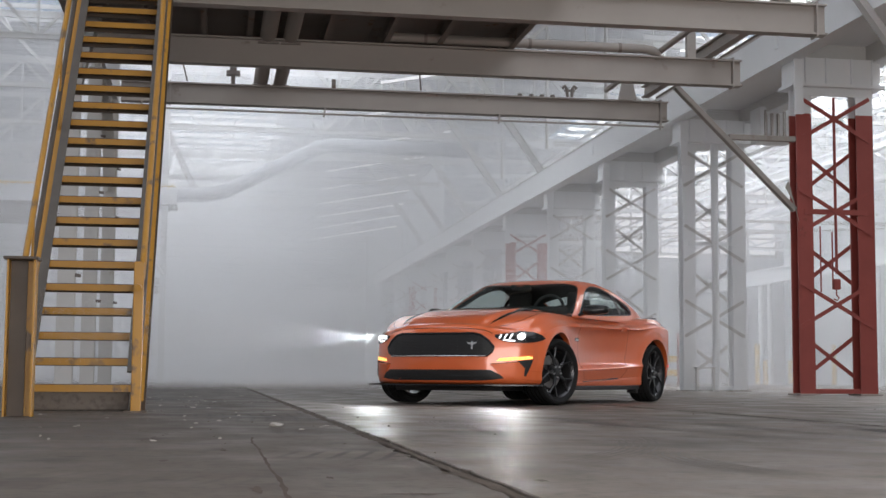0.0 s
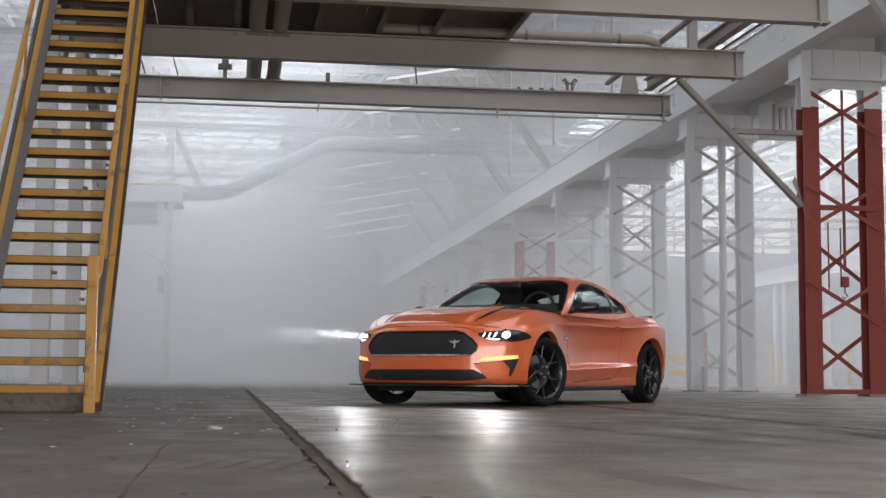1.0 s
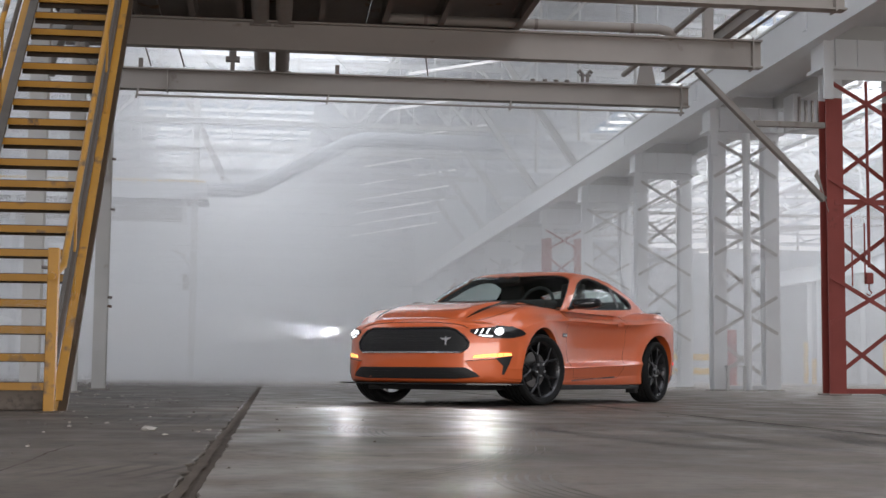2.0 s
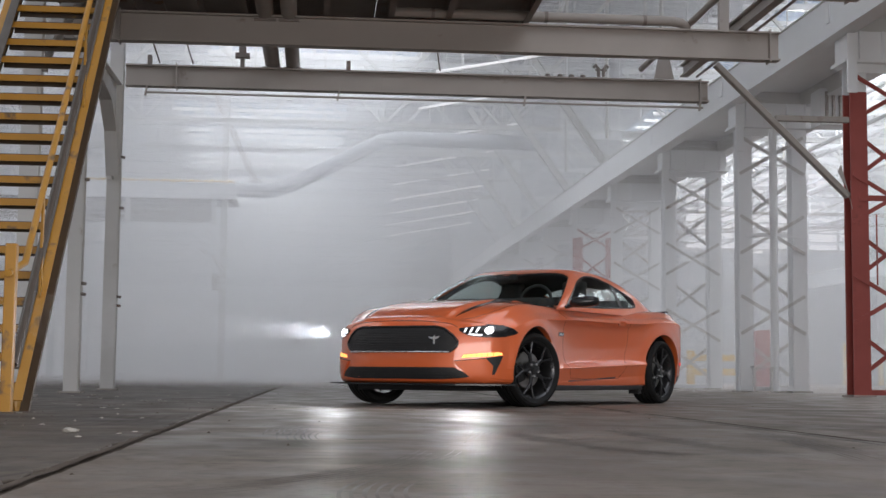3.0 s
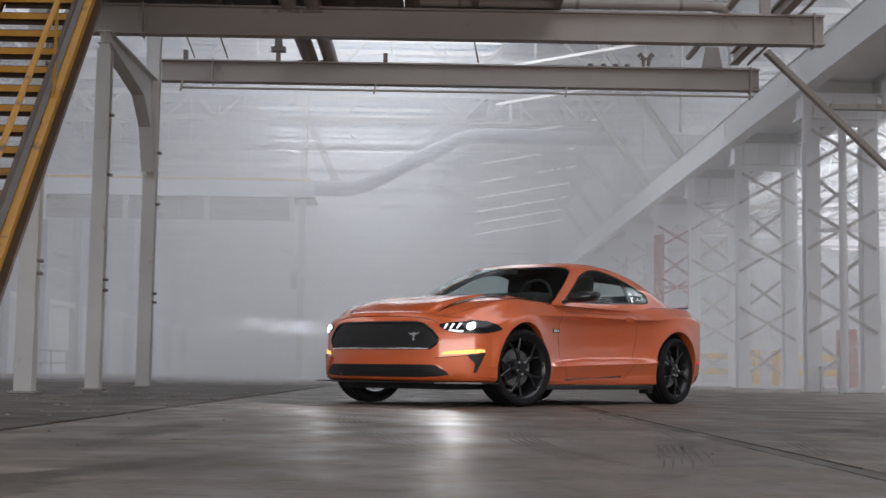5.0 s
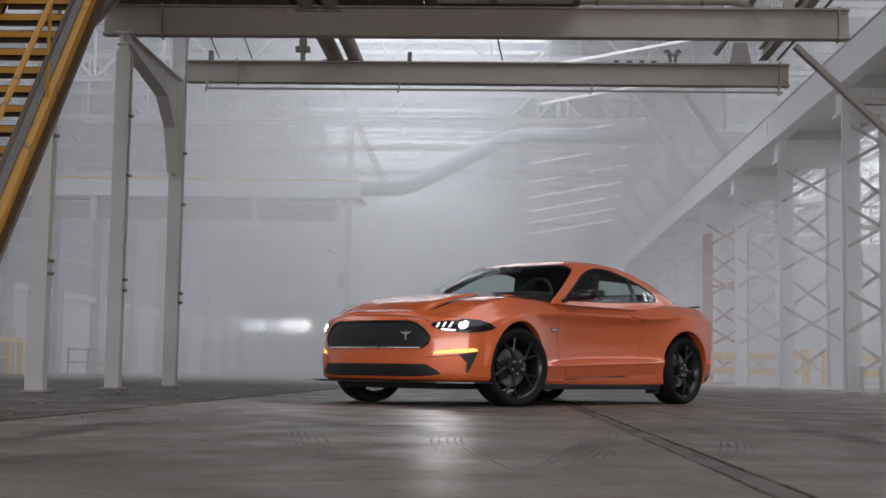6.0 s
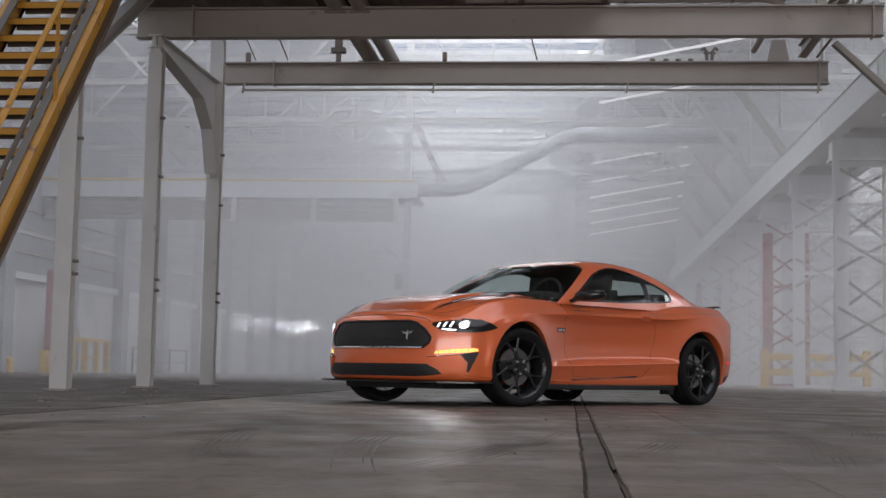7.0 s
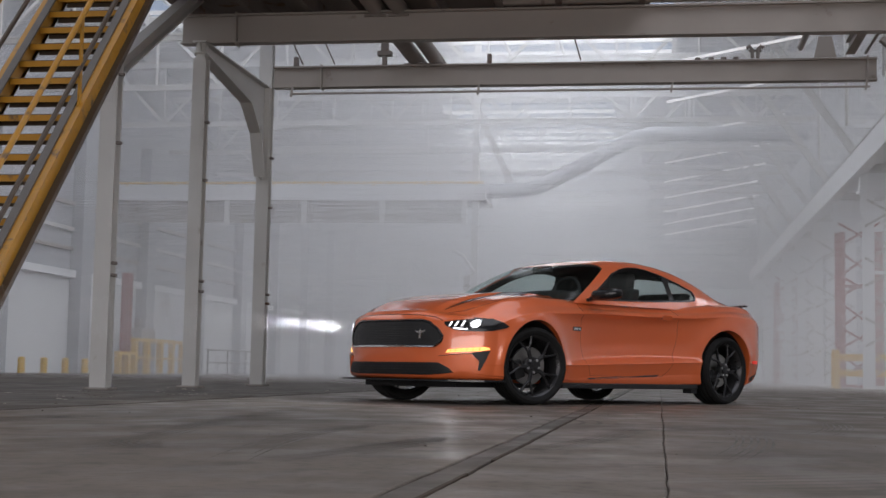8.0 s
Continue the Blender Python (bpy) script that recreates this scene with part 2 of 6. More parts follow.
def extruded(bm, outline, m, depth):
    """A plate: the outline, in the frame m's x and y, given a depth along its z."""
    low = [bm.verts.new(m @ Vector((x, y, 0))) for x, y in outline]
    high = [bm.verts.new(m @ Vector((x, y, depth))) for x, y in outline]
    n = len(outline)
    for k in range(n):
        bm.faces.new((low[k], low[(k + 1) % n], high[(k + 1) % n], high[k]))
    bm.faces.new(low[::-1])
    bm.faces.new(high)
    return bm


def i_beam(bm, p, q, h, w, flange=0.025, web=0.016, up=(0, 0, 1)):
    """A rolled I section from p to q; p and q lie on the centre line."""
    m, length = along(p, q, up)
    a, b, t = w / 2, h / 2, web / 2
    outline = [(-a, -b), (a, -b), (a, -b + flange), (t, -b + flange), (t, b - flange), (a, b - flange), (a, b), (-a, b), (-a, b - flange), (-t, b - flange), (-t, -b + flange), (-a, -b + flange)]
    turn = m @ Matrix(((0, 0, 1, 0), (1, 0, 0, 0), (0, 1, 0, 0), (0, 0, 0, 1)))
    return extruded(bm, outline, turn, length)


def channel(bm, p, q, h, w, t=0.012, up=(0, 0, 1), flip=1):
    """A U channel from p to q with its back on the centre line and its legs to one side."""
    m, length = along(p, q, up)
    b = h / 2
    outline = [(0, -b), (w * flip, -b), (w * flip, -b + t), (t * flip, -b + t), (t * flip, b - t), (w * flip, b - t), (w * flip, b), (0, b)]
    turn = m @ Matrix(((0, 0, 1, 0), (1, 0, 0, 0), (0, 1, 0, 0), (0, 0, 0, 1)))
    return extruded(bm, outline, turn, length)


# ---- hall ----
LEFT, RIGHT, BACK, FAR, DEEP = -19.5, 29.0, -18.0, 60.0, 100.0  # FAR closes the side bay, DEEP the main hall


def wander(joint, y):
    """How far a joint strays from its line: both of its edges follow it."""
    return 0.009 * noise.noise(Vector((joint * 3.1, y * 0.9, 1))) + 0.006 * noise.noise(Vector((joint, y * 3.7, 5)))


def slab_mesh(x0, x1, mat_, wear0=0.004, wear1=0.004):
    """A slab between two joints; wear: how far its edges have crumbled."""
    bm = bmesh.new()
    ys = [BACK - 40] + list(np.arange(-16.0, 24.0, 0.11)) + list(np.arange(24.5, DEEP, 1.5)) + [DEEP + 60]
    rows = []
    for y in ys:
        xa = x0 + wander(x0_of[x0], y) + wear0 * (0.4 + abs(noise.noise(Vector((x0 * 7, y * 4.3, 2)))) * 2.2) if abs(x0) < 10 else x0
        xb = x1 + wander(x0_of[x1], y) - wear1 * (0.4 + abs(noise.noise(Vector((x1 * 7, y * 4.9, 8)))) * 2.2) if abs(x1) < 10 else x1
        rows.append([bm.verts.new(q) for q in ((xa, y, -0.011), (xa, y, -0.004), (xa + 0.004, y, 0.0), (xb - 0.004, y, 0.0), (xb, y, -0.004), (xb, y, -0.011))])
    for p, q in zip(rows, rows[1:]):
        for k in range(5):
            bm.faces.new((p[k], p[k + 1], q[k + 1], q[k]))
    return part("slab", bm, mat_, floor)


floor = part("floor", box(bmesh.new(), LEFT - 60, RIGHT + 60, BACK - 40, DEEP + 60, -0.4, -0.012), joint_filler)
tagged(floor, "worn grey concrete factory floor with cracked joints", "floor", kind="structure")
x0_of = {-3.02: -3.0, -2.98: -3.0, 0.447: 0.45, 0.452: 0.45, 0.548: 0.55, 0.558: 0.55, 1.128: 1.13, 1.131: 1.13}
slab_mesh(LEFT - 60, -3.02, rough_concrete, wear1=0.03)
slab_mesh(-2.98, 0.447, concrete, 0.014, 0.003)
slab_mesh(0.452, 0.548, strip_concrete, 0.004, 0.005)
slab_mesh(0.558, 1.128, concrete, 0.005, 0.001)
slab_mesh(1.131, RIGHT + 60, concrete, 0.001)


def joint_edge_strip(joint, x0, x1, h, broken):
    """A raised dark strip added along a joint, with gaps, so that its line shows from a low camera."""
    rng, y = random.Random(int(joint * 100)), -16.0
    while y < DEEP:
        run = 2.0 + 5.0 * rng.random()
        ys = np.arange(y, min(y + run, DEEP), 0.15 if y < 24 else 1.5)
        bm = bmesh.new()
        rows = [[bm.verts.new((x + wander(joint, q), q, z)) for x, z in ((x0, -0.011), (x0, h * (0.75 + 0.25 * noise.noise(Vector((joint, q * 2.1, 3))))), (x1, h * (0.75 + 0.25 * noise.noise(Vector((joint, q * 2.7, 6))))), (x1, -0.011))] for q in ys]
        for p, q in zip(rows, rows[1:]):
            for k in range(3):
                bm.faces.new((p[k], p[k + 1], q[k + 1], q[k]))
        if len(rows) > 1:
            part("joint_nosing", bm, joint_filler, floor, "raised dark strip along the joint")
        y += run + broken * rng.random()


# dirt and crumbs packed along the old joint
bm = bmesh.new()
rows = []
for q in np.arange(-16.0, 40.0, 0.07):
    mid = -3.02 + wander(-3.0, q)
    wl = 0.006 + 0.018 * max(0.0, 0.35 + noise.noise(Vector((2.0, q * 0.8, 1)))) + 0.026 * noise.noise(Vector((5.0, q * 6.0, 1)))
    wr = 0.006 + 0.02 * max(0.0, noise.noise(Vector((8.0, q * 1.7, 1)))) + 0.012 * noise.noise(Vector((3.0, q * 8.0, 4)))
    rows.append([bm.verts.new((mid - max(wl, 0.01), q, 0.0008)), bm.verts.new((mid, q, -0.002 + 0.002 * noise.noise(Vector((1.0, q * 5, 0))))), bm.verts.new((mid + max(wr, 0.004) + 0.012, q, 0.0008))])
for p, q in zip(rows, rows[1:]):
    for k in range(2):
        bm.faces.new((p[k], p[k + 1], q[k + 1], q[k]))
part("joint_dirt", bm, joint_filler, floor, "dark dirt packed along the joint", smooth=60)
joint_edge_strip(0.55, 0.548, 0.558, 0.003, 0.8)


def tyre_mark(a, b, c, ribs, seed, finish=None):
    """Faint curved rubber marks, one worn line for each rib of the tread."""
    rng = random.Random(seed)
    a, b, c = (Vector(v) for v in (a, b, c))
    bm = bmesh.new()
    for rib in range(ribs):
        first, last, off = 0.25 * rng.random(), 1 - 0.25 * rng.random(), 0.034 * (rib - ribs / 2) + 0.008 * rng.random()
        rows = []
        for k in range(25):
            u = first + (last - first) * k / 24
            p = a * (1 - u) ** 2 + b * 2 * u * (1 - u) + c * u * u
            d = (b - a) * (1 - u) + (c - b) * u
            side = Vector((d.y, -d.x)).normalized()
            w = 0.0085 * max(0.0, math.sin(math.pi * k / 24)) ** 0.5 * (0.65 + 0.7 * noise.noise(Vector((rib * 3.0, u * 7.0, seed))))
            rows.append([bm.verts.new((*(p + side * (off + s * max(w, 0.0006))), 0.0012)) for s in (-1, 1)])
        for p, q in zip(rows, rows[1:]):
            bm.faces.new((p[0], p[1], q[1], q[0]))
    bmesh.ops.recalc_face_normals(bm, faces=bm.faces[:])
    part("tyre_mark", bm, finish or scuffed_concrete, floor, "faint dark rubber tyre marks")


tyre_mark((-0.12, -9.9), (0.17, -8.6), (0.34, -6.2), 6, 1)
tyre_mark((-1.06, -8.5), (-0.86, -9.5), (-0.58, -9.1), 5, 2)
tyre_mark((-2.6, -11.2), (-1.75, -10.2), (-1.62, -8.6), 6, 3)
tyre_mark((-2.5, -6.4), (-2.2, -7.1), (-1.9, -6.5), 5, 4)
# where wheels have been turned hard
for a, b, c, ribs, seed in (
    ((-2.31, -8.66), (-2.48, -5.6), (-1.9, -6.8), 7, 5), ((-1.54, -8.96), (-1.05, -5.6), (-0.94, -7.5), 6, 6),
    ((-0.73, -9.87), (-1.55, -5.9), (-1.42, -4.1), 6, 7), ((-0.18, -10.14), (-0.70, -7.4), (-0.30, -6.2), 5, 8),
    ((-0.06, -9.68), (0.20, -7.2), (0.36, -8.2), 5, 9), ((-2.13, -9.1), (-2.42, -7.4), (-2.05, -7.0), 5, 10),
    ((-1.9, -12.0), (-2.25, -11.0), (-1.75, -10.2), 6, 11), ((0.62, -8.9), (0.92, -7.6), (1.05, -5.8), 5, 12),
    ((1.3, -9.4), (1.75, -7.2), (1.5, -5.2), 6, 13), ((1.9, -6.8), (2.4, -5.1), (2.2, -3.4), 6, 14),
):
    tyre_mark(a, b, c, ribs, seed, rubbered_concrete)


def plain_wall(name, x0, x1, y0, y1, z0, z1, label):
    return tagged(part(name, box(bmesh.new(), x0, x1, y0, y1, z0, z1), wall_paint), label, "wall", kind="structure")


def window_band(name, x0, x1, z0, z1, y, cols, rows, label, glass):
    """A high steel window set in the far wall: a frame, bars and glowing panes."""
    w = thing(name, label, "window", kind="structure", at=(0, 0, 0))
    bm = bmesh.new()
    for z in (z0, z1):
        box(bm, x0 - 0.1, x1 + 0.1, y - 0.25, y, z - 0.1, z + 0.1)
    for x in (x0, x1):
        box(bm, x - 0.1, x + 0.1, y - 0.25, y, z0, z1)
    part("window_frame", bm, grey_steel, w)
    dx, dz = (x1 - x0) / cols, (z1 - z0) / rows
    for i in range(1, cols):
        part("glazing_bar", box(bmesh.new(), x0 + i * dx - 0.06, x0 + i * dx + 0.06, y - 0.2, y - 0.08, z0 + 0.1, z1 - 0.1), grey_steel, w)
    for j in range(1, rows):
        part("glazing_bar", box(bmesh.new(), x0 + 0.1, x1 - 0.1, y - 0.18, y - 0.1, z0 + j * dz - 0.05, z0 + j * dz + 0.05), grey_steel, w)
    for i in range(cols):
        for j in range(rows):
            part("pane", box(bmesh.new(), x0 + i * dx + 0.06, x0 + (i + 1) * dx - 0.06, y - 0.07, y - 0.05, z0 + j * dz + 0.05, z0 + (j + 1) * dz - 0.05), glass, w)
    return w


# far wall with its high windows: masonry below, beside and above the openings
wall_far = thing("wall_far", "pale painted far wall lost in smoke", "wall", kind="structure")
for x0, x1, y, z0, z1 in ((LEFT - 0.3, 8.9, DEEP, 0, 7.4), (LEFT - 0.3, 8.9, DEEP, 7.4, ROOF), (8.9, RIGHT + 0.3, FAR, 0, 7.4), (8.9, 18.0, FAR, 7.4, ROOF), (18.0, 28.6, FAR, 12.0, ROOF), (28.6, RIGHT + 0.3, FAR, 7.4, ROOF)):
    # greyer upper panels put the weak light high in the hall into paint
    part("wall_panel", box(bmesh.new(), x0, x1, y, y + 0.3, z0, z1), wall_paint if z0 == 0 and y == DEEP else cladding, wall_far)
window_band("window_1", 18.0, 28.6, 7.4, 12.0, FAR + 0.2, 6, 9, "bright steel-framed window band high in the far wall", pane_glow)
plain_wall("wall_between", 8.9, 9.2, FAR + 0.3, DEEP + 0.3, 0, ROOF, "pale painted wall behind the end of the side bay")
plain_wall("wall_left", LEFT - 0.3, LEFT, BACK, DEEP, 0, 3.4, "white painted lower side wall of the hall")
tagged(part("wall_left_upper", box(bmesh.new(), LEFT - 0.3, LEFT, BACK, DEEP, 3.4, ROOF), cladding), "dull grey cladding of the upper side wall", "wall", kind="structure")
for k, z in enumerate((4.3, 5.0, 5.9)):
    tagged(part("wall_rail", box(bmesh.new(), LEFT, LEFT + 0.12, 10, DEEP, z, z + 0.14), white_steel if k % 2 else grey_steel), "steel sheeting rail along the side wall", "rail", "side wall rails", "structure")
# window added out of view to go with the fill lamp on the left
unseen_window = thing("window_3", "added steel-framed window out of view with glowing panes", "window", kind="structure")
for z in (7.5, 9.8, 12.1):
    part("window_frame", box(bmesh.new(), LEFT, LEFT + 0.12, -5.1, 17.1, z - 0.06, z + 0.06), grey_steel, unseen_window)
for k in range(12):
    y = -5.0 + 2.0 * k
    part("glazing_bar", box(bmesh.new(), LEFT, LEFT + 0.1, y - 0.05, y + 0.05, 7.56, 12.04), grey_steel, unseen_window)
    if k < 11:
        for z in (7.56, 9.86):
            part("pane", box(bmesh.new(), LEFT, LEFT + 0.03, y + 0.05, y + 1.95, z, z + 2.18), pane_glow, unseen_window)
plain_wall("wall_right", RIGHT, RIGHT + 0.3, BACK, FAR, 0, ROOF, "pale painted side wall of the neighbouring bay")
wall_back = thing("wall_back", "pale painted wall out of view with an added open doorway", "wall", kind="structure")
for x0, x1, z0, z1 in ((LEFT - 0.3, -6.5, 0, ROOF), (8.5, RIGHT + 0.3, 0, ROOF), (-6.5, 8.5, 6.2, ROOF)):
    part("wall_panel", box(bmesh.new(), x0, x1, BACK - 0.3, BACK, z0, z1), wall_paint, wall_back)

# roof, with real openings at the roof lights
bm = bmesh.new()
xs = sorted({LEFT - 0.3, RIGHT + 0.3, 9.2, *(v for lx, _ in ROOF_LIGHTS for v in (lx - 4, lx + 4))})
ys = sorted({BACK - 0.3, FAR + 0.3, DEEP + 0.3, *(v for _, ly in ROOF_LIGHTS for v in (ly - 9, ly + 9))})
for xa, xb in zip(xs, xs[1:]):
    for ya, yb in zip(ys, ys[1:]):
        mx, my = (xa + xb) / 2, (ya + yb) / 2
        if (mx < 9.0 or my < FAR + 0.3) and not any(abs(mx - lx) < 4 and abs(my - ly) < 9 for lx, ly in ROOF_LIGHTS):
            box(bm, xa, xb, ya, yb, ROOF, ROOF + 0.25)
tagged(part("ceiling", bm, roof_paint), "grey roof decking with long roof lights", "ceiling", kind="structure")
# steel bars that carry the panes of the roof lights
for lx, ly in ROOF_LIGHTS:
    grid = thing("roof_light", "long roof light with thin steel glazing bars", "roof light", "roof lights", kind="structure", at=(lx, ly, 0))
    for k in range(10):
        part("glazing_bar", box(bmesh.new(), -4.0, 4.0, -8.1 + 1.8 * k - 0.05, -8.1 + 1.8 * k + 0.05, ROOF - 0.28, ROOF - 0.14), white_steel, grid)
    for x in (-2.0, 0.0, 2.0):
        part("glazing_bar", box(bmesh.new(), x - 0.04, x + 0.04, -9.0, 9.0, ROOF - 0.40, ROOF - 0.285), white_steel, grid)

# ledge and piers of the side wall
tagged(part("trim", box(bmesh.new(), LEFT, LEFT + 0.25, 8, DEEP, 3.35, 3.6), bright_steel), "white ledge along the side wall", "trim", kind="structure")
for k in range(12):
    tagged(part("wall_pier", box(bmesh.new(), LEFT, LEFT + 0.45, 19.25 + 6.32 * k, 20.15 + 6.32 * k, 0, 9, 0.02), cladding), "grey wall pier", "pier", "side wall piers", "structure")
tagged(part("baseboard", box(bmesh.new(), LEFT, 8.9, DEEP - 0.12, DEEP, 0, 0.18), grey_steel), "dark kerb along the far wall", "kerb", kind="structure")


# ---- steel mezzanine over the car ----
mezz = thing("steel_mezzanine", "grey painted steel mezzanine frame on white columns", "mezzanine")
Z = 5.11
for y, x0, x1, h in ((1.95, -6.1, 4.60, 0.44), (5.42, -6.0, 4.72, 0.44), (8.66, -5.5, 4.55, 0.37)):
    b = part("cross_beam", i_beam(bmesh.new(), (x0, y, Z + h / 2), (x1, y, Z + h / 2), h, 0.2), grey_steel, mezz)
    for x in (x0 + 0.85, x1 - 0.15):
        part("end_plate", box(bmesh.new(), x - 0.01, x + 0.01, y - 0.11, y + 0.11, Z - 0.03, Z + h + 0.03), grey_steel, b)
part("edge_beam", i_beam(bmesh.new(), (4.15, 2.05, 5.68), (4.15, 8.75, 5.68), 0.22, 0.14), grey_steel, mezz)
part("edge_rod", tube(bmesh.new(), (4.40, 2.0, 5.60), (4.40, 8.8, 5.60), 0.022, 8), grey_steel, mezz)
part("side_rail", tube(bmesh.new(), (3.35, 1.9, 5.66), (3.35, 8.6, 5.66), 0.05, 10), grey_steel, mezz)
part("upright", box(bmesh.new(), 3.80, 3.95, 5.38, 5.50, 5.55, 6.9, 0.01), grey_steel, mezz)
bm = extruded(bmesh.new(), [(0, 0), (0.35, 0), (0.28, 0.34), (0.07, 0.34)], pose(3.55, 8.5, 5.47, 90), 0.03)
part("gusset", bm, grey_steel, mezz)
# deck with its joists, seen from below
for x0, x1 in ((-6.2, -4.6), (-4.6, -3.0), (-3.0, -1.4), (-1.4, 0.95)):
    part("deck_plate", box(bmesh.new(), x0 + 0.006, x1 - 0.006, 0.9, 6.6, 5.86, 5.90), deck_steel, mezz, "dark rusty deck plate")
for x in (-5.9, -4.9, -4.0, -3.3, -2.1, -1.15, -0.3, 0.88):
    part("joist", channel(bmesh.new(), (x, 0.95, 5.72), (x, 6.55, 5.72), 0.28, 0.09), deck_steel, mezz)
for y in (2.8, 4.2):
    part("bridging", box(bmesh.new(), -6.1, 0.9, y - 0.03, y + 0.03, 5.78, 5.85), deck_steel, mezz)
part("valance", box(bmesh.new(), -6.2, 0.92, 6.58, 6.62, 5.55, 5.9), deck_steel, mezz)
# conduit under the far beam
rod = part("conduit", tube(bmesh.new(), (-5.15, 8.5, 4.985), (4.42, 8.5, 4.985), 0.018, 8), grey_steel, mezz)
for x in (-5.12, -1.9, 1.3, 4.38):
    bm = bar(bmesh.new(), (x, 8.5, 5.12), (x - 0.03, 8.48, 4.93), 0.05, 0.03, (1, 0, 0))
    part("conduit_clip", bm, grey_steel, rod)
# columns, knee brackets
for y, top, w in ((2.0, 6.6, 0.21), (5.3, 4.86, 0.20), (8.72, 6.9, 0.22)):
    x = -5.65
    c = part("column", i_beam(bmesh.new(), (x, y, 0.02), (x, y, top), 0.19, w, 0.025, 0.02, up=(0, 1, 0)), white_steel, mezz, "chipped white painted column")
    part("base_plate", box(bmesh.new(), x - 0.16, x + 0.16, y - 0.15, y + 0.15, 0.0, 0.025, 0.004), grey_steel, c)
    part("web_cover", box(bmesh.new(), x - w / 2 + 0.035, x + w / 2 - 0.035, y - 0.105, y - 0.096, 3.55, 3.95), white_steel, c)
    for z in (1.55, 1.4, 3.9, 3.04):
        part("cable_clamp", tube(bmesh.new(), (x + w / 2, y - 0.05, z), (x + w / 2 + 0.07, y - 0.06, z - 0.01), 0.022, 8), deck_steel, c)
part("stub", box(bmesh.new(), -5.72, -5.58, 5.24, 5.4, 4.86, Z, 0.01), white_steel, mezz)


def knee(points, x):
    m = Matrix(((0, 0, 1, x), (1, 0, 0, 0), (0, 1, 0, 0), (0, 0, 0, 1)))
    k = part("knee_bracket", extruded(bmesh.new(), points, m, 0.03), white_steel, mezz)
    for a, b in zip(points, points[1:] + points[:1]):
        d = Vector((0, b[0] - a[0], b[1] - a[1]))
        if d.length > 0.5:
            part("bracket_flange", bar(bmesh.new(), (x + 0.015, a[0], a[1]), (x + 0.015, b[0], b[1]), 0.2, 0.02, (0, -d.z, d.y)), white_steel, k)


knee([(5.15, 5.10), (5.75, 5.10), (8.58, 5.12), (8.58, 3.50), (8.46, 3.55), (8.14, 4.25), (7.55, 4.66), (5.20, 4.95)], -5.665)
part("diagonal_brace", i_beam(bmesh.new(), (-5.65, 2.15, 4.05), (-5.65, 5.0, 5.75), 0.2, 0.18), white_steel, mezz)
# brace and strut that tie the frame to the crane column
b = part("long_brace", bar(bmesh.new(), (4.55, 8.15, 5.68), (7.05, 8.62, 3.50), 0.12, 0.10, bevel=0.01), grey_steel, mezz)
part("gusset", extruded(bmesh.new(), [(0, 0), (-0.16, 0.30), (-0.10, 0.42), (0.10, -0.35)], pose(6.98, 8.50, 3.62, 90), 0.02), grey_steel, b)
part("strut", box(bmesh.new(), 5.72, 7.05, 8.5, 8.62, 4.80, 4.90, 0.01), grey_steel, mezz)

# pipes that cross the frame
for x, r, z in ((-3.05, 0.13, 5.62), (-2.70, 0.12, 5.61)):
    pp = thing("overhead_pipe", "grey pipe lying across the mezzanine beams", "pipe", "pipes over the beams")
    part("pipe_run", tube(bmesh.new(), (x, 1.2, z), (x, 10.2, z), r, 16), grey_steel, pp, smooth=40)
    for y in (5.42, 8.66):
        part("saddle", box(bmesh.new(), x - r - 0.03, x + r + 0.03, y - 0.05, y + 0.05, z - r - 0.015, z - r + 0.02), deck_steel, pp)
pp = thing("overhead_pipe", "long grey pipe with an elbow along a beam", "pipe", "pipes over the beams")
part("pipe_run", pipe(bmesh.new(), [(-1.2, 5.34, 5.66), (3.05, 5.34, 5.66), (3.2, 5.36, 5.64), (3.28, 5.40, 5.60), (3.30, 5.44, 5.55)], 0.075, 14), grey_steel, pp, smooth=50)
for x in (-0.6, 1.1, 2.6):
    part("pipe_strap", tube(bmesh.new(), (x, 5.34, 5.66), (x + 0.05, 5.34, 5.66), 0.083, 14), deck_steel, pp)
# clamps and hooks on the beams
hk = thing("beam_clamp", "double hooked steel clamp on the far beam", "clamp", at=(0, 0, 0))
for dx in (-0.07, 0.07):
    part("jaw", pipe(bmesh.new(), [(2.62 + dx * 0.6, 8.5, 5.48), (2.62 + dx * 0.7, 8.5, 5.62), (2.62 + dx * 1.3, 8.5, 5.68), (2.62 + dx * 1.9, 8.5, 5.64)], 0.03, 8), deck_steel, hk)
part("jaw_pin", tube(bmesh.new(), (2.52, 8.5, 5.60), (2.72, 8.5, 5.60), 0.02, 8), deck_steel, hk)
for x in (1.70, 1.92, 2.12, 2.32):
    b = part("bolt_head", tube(bmesh.new(), (x, 8.6, 5.47), (x, 8.6, 5.52), 0.045, 8), deck_steel, mezz)
for x, z in ((-3.55, 5.47), (-1.75, 5.47), (-5.1, 5.47)):
    bm = box(bmesh.new(), x - 0.035, x + 0.035, 8.56, 8.66, z, z + 0.17)
    if x == -3.55:
        box(bm, x - 0.12, x + 0.12, 8.54, 8.68, z + 0.17, z + 0.25)
        box(bm, x - 0.06, x + 0.06, 8.56, 8.66, z + 0.25, z + 0.4)
    part("beam_cleat", bm, deck_steel, mezz)
for x in (-4.9, -4.35, -0.2):
    part("hanger_rod", tube(bmesh.new(), (x, 8.3, 5.45), (x - 0.25, 7.2, 6.3), 0.013, 6), deck_steel, mezz)


